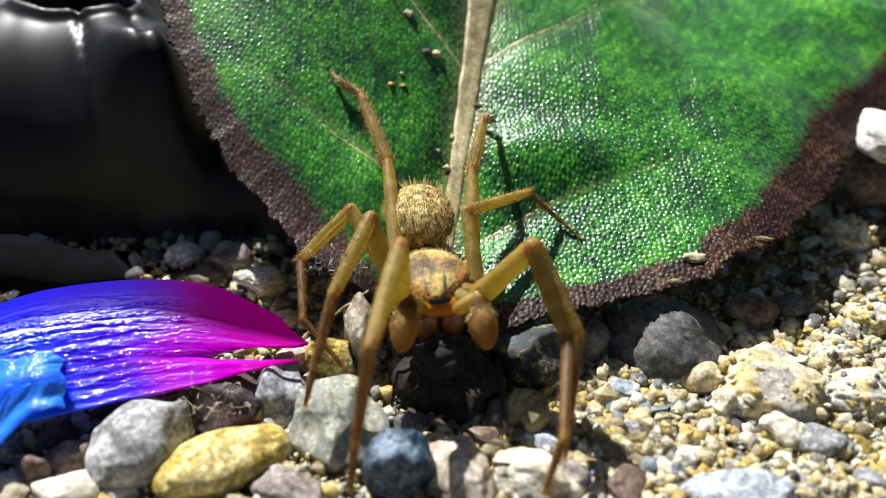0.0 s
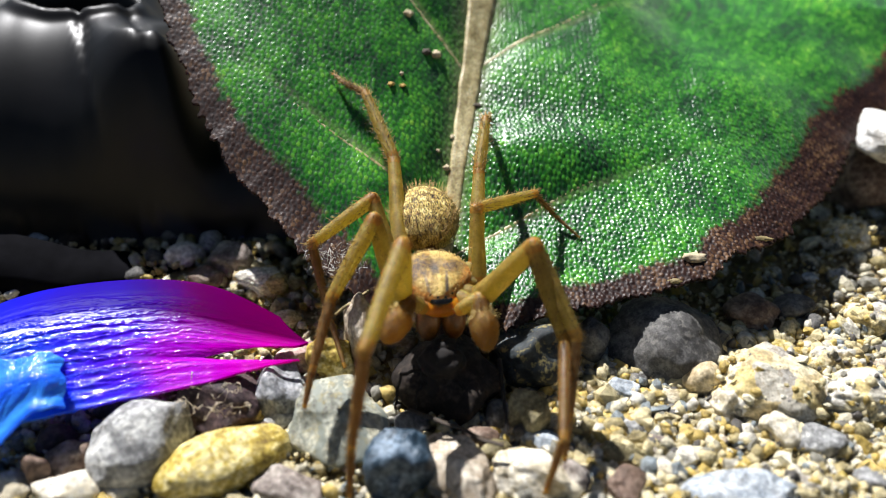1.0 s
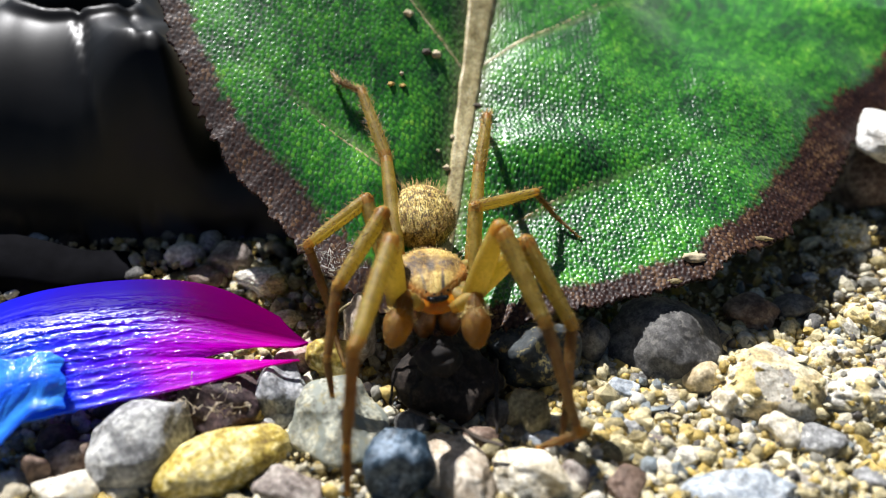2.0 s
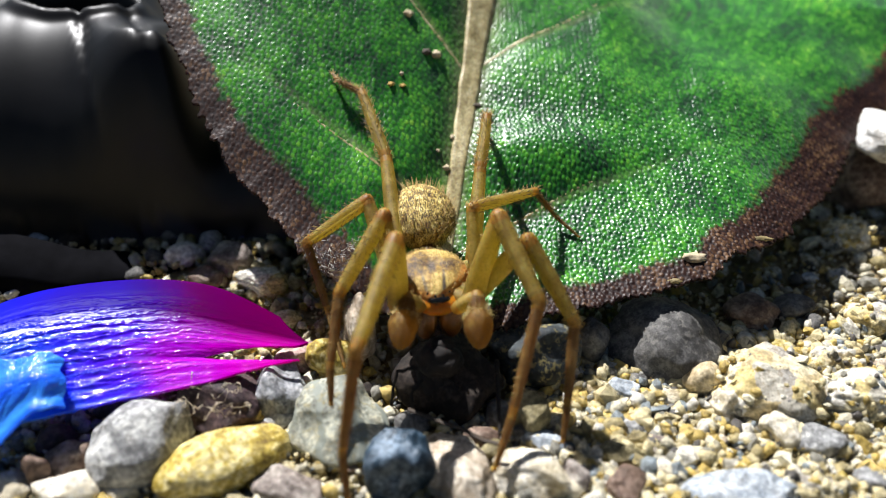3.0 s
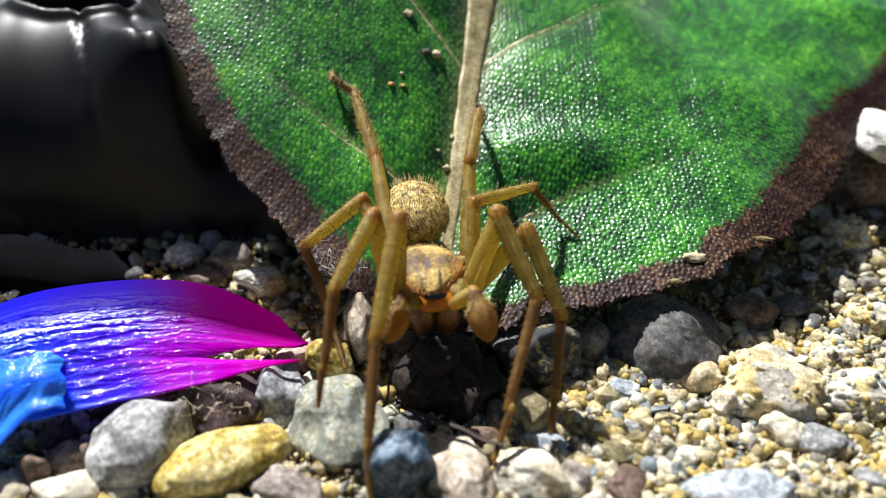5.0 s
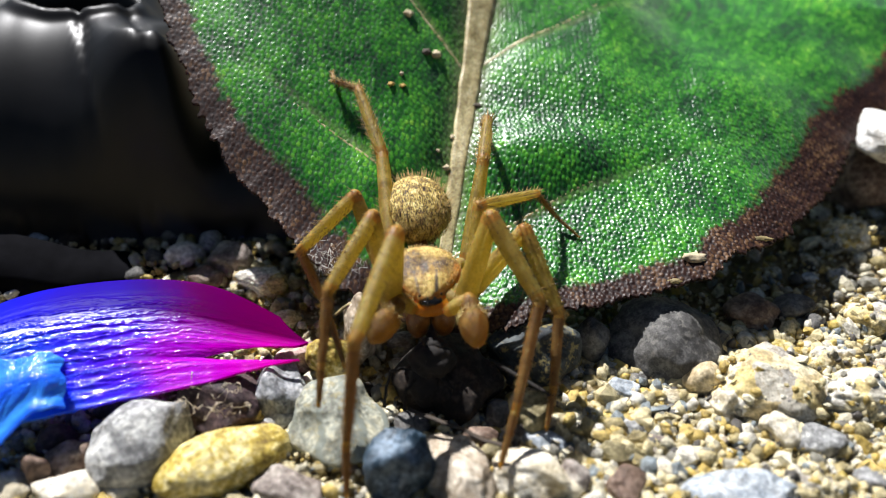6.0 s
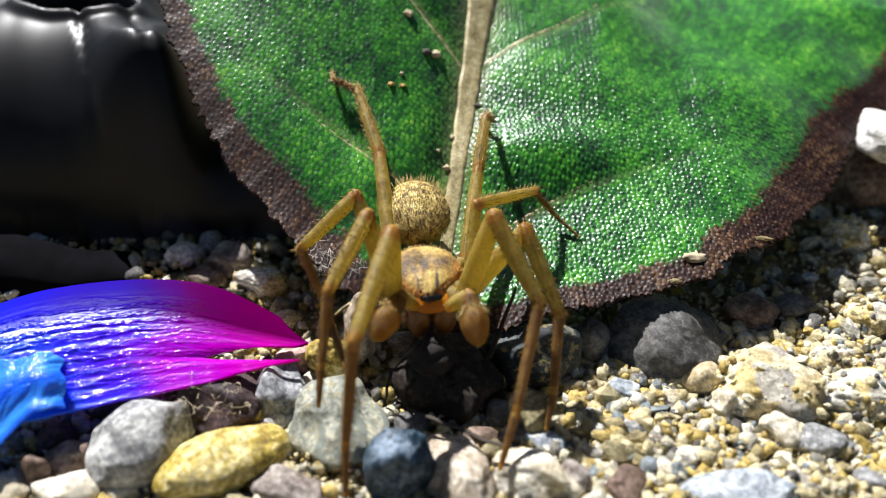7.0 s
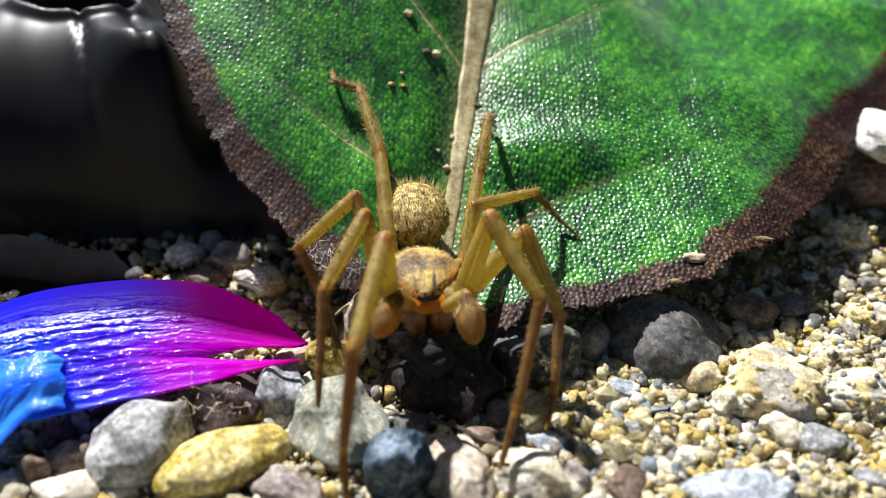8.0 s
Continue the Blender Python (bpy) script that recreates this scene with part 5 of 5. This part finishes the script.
def motions():
    posture((0.0,), (-0.00, -0.00, -0.00, 0.0, 0.0), ((-1.76, -4.31, 4.38), (1.89, -4.43, 4.21)),
            l1=(-1.79, -3.36, 8.43, -2.77, -8.63, 7.45, -3.47, -9.78, 3.30, -3.73, -10.32, 1.33),
            l2=(-3.31, -0.14, 7.72, -4.78, -3.58, 6.01, -5.55, -5.88, 3.82, -5.85, -6.96, 2.75),
            l3=(-4.43, 1.93, 6.87, -6.99, 1.21, 4.45, -6.57, -2.00, 3.31, -4.54, -3.52, 1.54),
            l4=(-2.85, 5.71, 7.48, -4.37, 9.22, 9.49, -5.51, 9.59, 10.14, -5.99, 10.27, 10.35),
            r1=(3.85, -2.70, 7.94, 5.41, -4.85, 4.60, 4.76, -9.54, 3.46, 4.05, -10.59, 1.54),
            r2=(4.11, -2.25, 7.49, 5.82, -4.94, 4.94, 5.38, -7.33, 2.40, 5.14, -8.44, 1.20),
            r3=(1.15, 1.86, 6.87, 4.32, 4.12, 6.53, 5.96, 4.23, 4.92, 7.02, 3.22, 4.36),
            r4=(1.48, 4.72, 7.47, 2.09, 7.26, 8.98, 2.67, 9.29, 8.12, 2.14, 9.87, 7.40))
    posture((0.5,), (0.10, -0.04, -0.03, -1.8, 0.7), ((-1.79, -4.14, 4.62), (1.94, -4.54, 4.05)),
            l1=(-1.93, -3.26, 8.41, -3.11, -8.41, 7.09, -3.68, -9.78, 3.00, -3.78, -10.39, 1.04),
            l2=(-3.18, -0.34, 7.79, -4.96, -3.27, 5.52, -5.66, -5.84, 3.62, -5.88, -7.03, 2.67),
            l3=(-2.52, 0.53, 8.52, -5.74, 1.04, 7.04, -5.21, -1.13, 4.41, -4.68, -3.07, 2.03),
            l4=(-2.73, 5.65, 7.61, -4.22, 9.14, 9.69, -5.43, 9.60, 10.12, -5.96, 10.24, 10.34),
            r1=(3.77, -2.71, 7.99, 5.26, -4.86, 4.62, 4.76, -9.57, 3.48, 4.09, -10.60, 1.54),
            r2=(4.06, -2.40, 7.55, 5.71, -5.06, 4.91, 5.34, -7.42, 2.35, 5.12, -8.52, 1.12),
            r3=(1.48, 1.46, 7.18, 4.57, 3.77, 6.64, 5.96, 4.26, 4.88, 7.01, 3.22, 4.37),
            r4=(1.67, 4.50, 7.67, 2.13, 7.08, 9.16, 2.39, 9.06, 8.08, 2.14, 9.86, 7.41))
    posture((1.0, 1.5,), (0.12, -0.01, -0.04, -1.6, -0.9), ((-2.14, -4.12, 4.66), (1.94, -4.57, 4.01)),
            l1=(-1.71, -3.28, 8.43, -3.00, -8.40, 7.08, -3.65, -9.77, 3.00, -3.78, -10.39, 1.05),
            l2=(-3.13, -0.36, 7.82, -4.96, -3.22, 5.49, -5.64, -5.81, 3.61, -5.88, -7.01, 2.68),
            l3=(-3.34, 1.81, 7.59, -6.20, 0.31, 6.02, -5.58, -0.76, 2.81, -4.59, -3.43, 1.60),
            l4=(-2.53, 5.62, 7.69, -4.14, 9.09, 9.71, -5.35, 9.60, 10.11, -5.92, 10.21, 10.32),
            r1=(3.91, -2.62, 7.94, 5.27, -4.91, 4.59, 4.75, -9.63, 3.54, 4.09, -10.60, 1.55),
            r2=(4.06, -2.42, 7.58, 5.71, -5.08, 4.93, 5.34, -7.43, 2.35, 5.12, -8.52, 1.12),
            r3=(1.54, 1.25, 7.38, 4.58, 3.63, 6.78, 5.90, 4.18, 4.99, 7.00, 3.24, 4.37),
            r4=(1.81, 4.48, 7.68, 2.22, 7.08, 9.16, 2.41, 9.07, 8.07, 2.14, 9.86, 7.41))
    posture((1.7,), (-0.07, 0.07, 0.06, -1.9, -1.7), ((-2.26, -4.36, 4.32), (1.51, -4.54, 4.05)),
            l1=(-2.23, -3.19, 8.55, -3.33, -8.36, 7.27, -3.76, -9.72, 3.15, -3.88, -10.35, 1.20),
            l2=(-2.90, 0.34, 7.73, -4.81, -2.84, 5.98, -5.21, -5.20, 3.75, -4.93, -6.14, 2.57),
            l3=(-3.67, 2.17, 7.37, -6.38, 0.32, 5.93, -5.58, -0.75, 2.77, -4.58, -3.44, 1.59),
            l4=(-2.91, 5.75, 7.65, -4.34, 9.25, 9.73, -5.59, 9.56, 10.18, -6.00, 10.29, 10.35),
            r1=(2.97, -2.91, 8.48, 4.67, -5.66, 5.69, 6.59, -8.54, 2.25, 4.59, -8.01, 1.26),
            r2=(3.58, -2.35, 7.89, 5.51, -4.86, 5.29, 5.24, -7.01, 2.53, 5.08, -8.01, 1.22),
            r3=(1.49, 1.60, 7.23, 4.63, 3.86, 6.72, 5.95, 4.25, 4.88, 7.01, 3.22, 4.37),
            r4=(1.79, 4.56, 7.73, 2.22, 7.12, 9.27, 2.38, 9.07, 8.09, 2.14, 9.86, 7.41))
    posture((2.8, 3.9,), (-0.02, 0.03, 0.02, -1.2, -0.7), ((-1.79, -4.26, 4.46), (1.59, -4.31, 4.38)),
            l1=(-2.01, -3.07, 8.54, -3.36, -8.06, 6.82, -4.01, -9.74, 2.86, -3.86, -10.43, 0.94),
            l2=(-2.67, -0.33, 8.00, -4.59, -3.16, 5.74, -4.87, -5.67, 3.66, -4.79, -6.78, 2.60),
            l3=(-3.65, 2.13, 7.30, -6.59, 1.12, 5.51, -5.58, -0.76, 2.83, -4.59, -3.42, 1.60),
            l4=(-2.92, 5.62, 7.76, -4.34, 9.20, 9.72, -5.57, 9.57, 10.17, -6.00, 10.29, 10.35),
            r1=(2.47, -1.20, 8.48, 4.11, -4.45, 6.29, 2.89, -7.76, 2.92, 2.15, -9.21, 1.30),
            r2=(3.75, -2.04, 7.81, 5.71, -4.38, 5.12, 5.38, -6.53, 2.37, 5.16, -7.51, 1.06),
            r3=(1.37, 1.50, 7.28, 4.60, 3.67, 6.88, 5.88, 4.14, 5.03, 6.99, 3.24, 4.38),
            r4=(1.87, 4.52, 7.75, 2.27, 7.08, 9.30, 2.31, 9.00, 8.08, 2.14, 9.83, 7.42))
    posture((4.0,), (-0.33, 0.16, 0.27, 1.0, 1.5), ((-1.96, -3.74, 5.19), (1.64, -3.93, 4.93)),
            l1=(-2.13, -1.87, 8.77, -3.21, -6.39, 5.93, -3.42, -9.20, 2.61, -3.24, -10.43, 0.98),
            l2=(-3.14, -0.70, 8.34, -4.70, -4.04, 6.55, -5.18, -6.17, 4.10, -5.37, -7.17, 2.92),
            l3=(-4.08, 2.35, 7.32, -6.82, 1.11, 5.37, -5.57, -0.76, 2.78, -4.58, -3.44, 1.59),
            l4=(-3.72, 5.75, 7.78, -5.12, 9.39, 9.64, -5.95, 9.55, 10.70, -6.00, 10.32, 10.34),
            r1=(2.28, -0.86, 8.62, 4.08, -4.13, 6.58, 2.92, -7.43, 3.17, 2.33, -8.97, 1.56),
            r2=(3.84, -1.11, 7.70, 5.17, -4.21, 5.43, 4.91, -6.12, 2.51, 4.72, -7.00, 1.12),
            r3=(1.41, 1.47, 7.79, 4.46, 3.83, 7.15, 5.79, 3.99, 5.28, 6.92, 3.29, 4.43),
            r4=(1.12, 4.47, 8.43, 1.64, 7.27, 9.44, 2.16, 9.06, 8.15, 2.14, 9.85, 7.42))
    posture((4.5,), (-0.22, 0.13, 0.18, 0.7, -0.3), ((-1.96, -3.89, 4.99), (1.84, -3.93, 4.93)),
            l1=(-1.96, -1.46, 8.64, -2.83, -5.66, 5.28, -3.02, -8.93, 2.42, -2.90, -10.40, 1.00),
            l2=(-3.10, -0.58, 8.22, -4.71, -3.93, 6.46, -5.12, -6.15, 4.08, -5.27, -7.19, 2.94),
            l3=(-3.86, 2.35, 7.24, -6.60, 0.61, 5.70, -5.56, -0.75, 2.73, -4.58, -3.45, 1.59),
            l4=(-3.48, 5.70, 7.75, -4.78, 9.40, 9.56, -5.84, 9.49, 10.41, -6.01, 10.33, 10.35),
            r1=(2.53, -0.92, 8.51, 4.15, -4.22, 6.38, 2.94, -7.55, 3.03, 2.29, -9.08, 1.43),
            r2=(3.74, -1.16, 7.81, 5.23, -3.75, 5.05, 4.93, -5.97, 2.36, 4.72, -7.00, 1.08),
            r3=(1.46, 1.38, 7.71, 4.48, 3.77, 7.08, 5.82, 4.02, 5.21, 6.94, 3.27, 4.41),
            r4=(1.30, 4.48, 8.21, 1.75, 7.20, 9.46, 2.13, 9.01, 8.13, 2.14, 9.82, 7.43))
    posture((5.8,), (-0.24, 0.10, 0.14, -0.5, -0.1), ((-2.33, -4.00, 4.82), (1.64, -4.29, 4.42)),
            l1=(-2.00, -1.50, 8.62, -3.02, -6.03, 5.76, -3.41, -8.96, 2.57, -3.36, -10.27, 1.00),
            l2=(-3.21, -0.49, 8.14, -4.75, -3.96, 6.58, -5.08, -6.18, 4.17, -5.21, -7.21, 3.02),
            l3=(-3.94, 2.25, 7.31, -6.70, 1.17, 5.29, -5.55, -0.76, 2.70, -4.57, -3.47, 1.58),
            l4=(-3.40, 5.72, 7.74, -4.69, 9.41, 9.56, -5.80, 9.49, 10.35, -6.01, 10.32, 10.35),
            r1=(2.18, -0.20, 8.22, 4.03, -2.11, 4.92, 2.85, -6.19, 2.51, 2.11, -7.99, 1.30),
            r2=(3.83, -1.07, 7.65, 5.23, -3.63, 4.82, 5.02, -5.93, 2.20, 4.77, -6.96, 0.93),
            r3=(1.62, 1.24, 7.71, 4.59, 3.67, 6.99, 5.86, 4.09, 5.11, 6.97, 3.25, 4.39),
            r4=(1.50, 4.12, 8.54, 1.85, 6.97, 9.49, 2.08, 8.83, 8.18, 2.12, 9.69, 7.53))
    posture((6.0,), (-0.34, -0.03, 0.10, -2.3, 4.7), ((-2.71, -4.14, 4.62), (1.34, -4.03, 4.78)),
            l1=(-2.03, -2.57, 8.52, -3.49, -7.51, 6.73, -3.87, -9.50, 2.88, -3.88, -10.39, 1.03),
            l2=(-3.17, -0.56, 8.09, -4.95, -3.86, 6.41, -5.17, -6.16, 4.08, -5.24, -7.24, 2.97),
            l3=(-4.11, 1.21, 8.09, -6.65, -0.39, 6.11, -5.59, -0.77, 2.87, -4.59, -3.42, 1.60),
            l4=(-3.12, 5.62, 7.95, -4.51, 9.23, 9.87, -5.80, 9.51, 10.23, -6.01, 10.33, 10.36),
            r1=(2.12, -1.11, 8.40, 4.19, -3.84, 5.87, 3.03, -7.48, 2.83, 2.38, -9.13, 1.37),
            r2=(3.72, -0.47, 7.29, 5.22, -3.12, 4.59, 4.88, -5.56, 2.12, 4.56, -6.64, 0.92),
            r3=(1.69, 1.05, 7.67, 4.67, 3.46, 6.88, 5.88, 4.14, 5.04, 6.99, 3.24, 4.38),
            r4=(1.98, 3.95, 8.50, 2.31, 6.86, 9.26, 2.25, 8.82, 8.08, 2.15, 9.71, 7.50))
    posture((6.5, 7.0,), (-0.33, 0.08, 0.12, -1.6, 0.3), ((-2.66, -4.10, 4.68), (1.44, -4.17, 4.58)),
            l1=(-2.21, -2.73, 8.64, -3.51, -7.72, 6.89, -3.89, -9.54, 2.96, -3.94, -10.37, 1.08),
            l2=(-3.42, -0.46, 8.09, -4.95, -3.89, 6.43, -5.17, -6.18, 4.09, -5.24, -7.25, 2.97),
            l3=(-4.12, 1.58, 7.88, -6.67, -0.15, 6.03, -5.58, -0.76, 2.83, -4.59, -3.42, 1.60),
            l4=(-3.24, 5.65, 7.94, -4.56, 9.35, 9.74, -5.80, 9.50, 10.27, -6.01, 10.32, 10.36),
            r1=(2.25, -1.29, 8.56, 4.19, -3.89, 5.81, 3.05, -7.55, 2.79, 2.37, -9.19, 1.32),
            r2=(3.74, -0.68, 7.47, 5.21, -3.22, 4.67, 4.90, -5.62, 2.13, 4.55, -6.65, 0.90),
            r3=(1.57, 1.22, 7.64, 4.56, 3.63, 6.93, 5.86, 4.10, 5.09, 6.98, 3.25, 4.39),
            r4=(1.77, 4.69, 7.62, 2.23, 7.25, 9.15, 2.62, 9.24, 8.12, 2.14, 9.87, 7.40))
    posture((7.5,), (-0.38, 0.01, 0.06, -2.6, 1.7), ((-2.33, -3.74, 5.19), (1.14, -4.31, 4.38)),
            l1=(-2.48, -3.07, 8.50, -3.11, -8.36, 7.37, -3.59, -9.69, 3.25, -3.75, -10.31, 1.29),
            l2=(-3.42, -0.43, 8.01, -4.95, -3.90, 6.44, -5.17, -6.18, 4.09, -5.24, -7.25, 2.96),
            l3=(-4.12, 1.26, 8.04, -6.66, -0.37, 6.09, -5.59, -0.77, 2.85, -4.59, -3.42, 1.60),
            l4=(-3.17, 5.60, 7.96, -4.46, 9.25, 9.89, -5.76, 9.52, 10.21, -6.01, 10.32, 10.36),
            r1=(1.96, -1.29, 8.52, 4.12, -4.09, 6.17, 3.01, -7.56, 2.92, 2.38, -9.14, 1.37),
            r2=(3.76, -0.43, 7.18, 5.30, -2.78, 4.25, 4.95, -5.45, 2.01, 4.56, -6.59, 0.89),
            r3=(1.54, 1.15, 7.57, 4.61, 3.46, 6.84, 5.88, 4.14, 5.04, 6.99, 3.24, 4.38),
            r4=(1.88, 4.61, 7.54, 2.35, 7.14, 9.10, 2.57, 9.17, 8.09, 2.14, 9.87, 7.40))
    posture((8.0,), (-0.44, 0.08, 0.09, -2.5, -0.8), ((-2.51, -3.89, 4.99), (1.22, -3.97, 4.86)),
            l1=(-2.48, -3.11, 8.58, -3.45, -8.22, 6.95, -3.97, -9.75, 2.91, -3.92, -10.42, 0.97),
            l2=(-3.54, -0.46, 8.07, -5.14, -3.86, 6.41, -5.24, -6.17, 4.08, -5.25, -7.25, 2.96),
            l3=(-4.18, 1.81, 7.70, -6.79, 0.11, 5.92, -5.58, -0.76, 2.83, -4.59, -3.42, 1.60),
            l4=(-3.18, 5.66, 7.93, -4.47, 9.33, 9.82, -5.76, 9.51, 10.22, -6.01, 10.32, 10.36),
            r1=(2.09, -1.39, 8.58, 4.15, -4.38, 6.38, 3.03, -7.69, 2.97, 2.37, -9.17, 1.34),
            r2=(3.76, -0.46, 7.21, 5.29, -2.80, 4.26, 4.95, -5.46, 2.02, 4.56, -6.59, 0.89),
            r3=(1.49, 1.25, 7.55, 4.59, 3.55, 6.91, 5.87, 4.11, 5.08, 6.98, 3.25, 4.38),
            r4=(1.82, 4.67, 7.50, 2.35, 7.18, 9.09, 2.62, 9.22, 8.10, 2.14, 9.87, 7.40))
    held = [(t, pose(*(m.translation - HOME * MM + PREY_AT * MM), 0, 0, 3 * math.sin(t * 2.1))) for t, m in ROWS[spider]]
    walk(prey, held)
    root = Vector((2.46, -4.11, 2.58)) - PREY_AT
    tips = ((0.0, (2.65, -6.0, 1.63)), (5.8, (3.27, -5.57, 2.24)), (6.5, (3.71, -2.48, 4.55)), (7.0, (3.66, -2.33, 4.77)), (7.5, (3.43, -2.34, 5.1)), (8.0, (3.18, -2.23, 5.27)))
    walk(PREY_LEG, [(t, aim(root, Vector(tip) - PREY_AT, Vector((0, 1, 0)))) for t, tip in tips])
    for ob, rows in ROWS.items():
        walk(ob, rows)


motions()
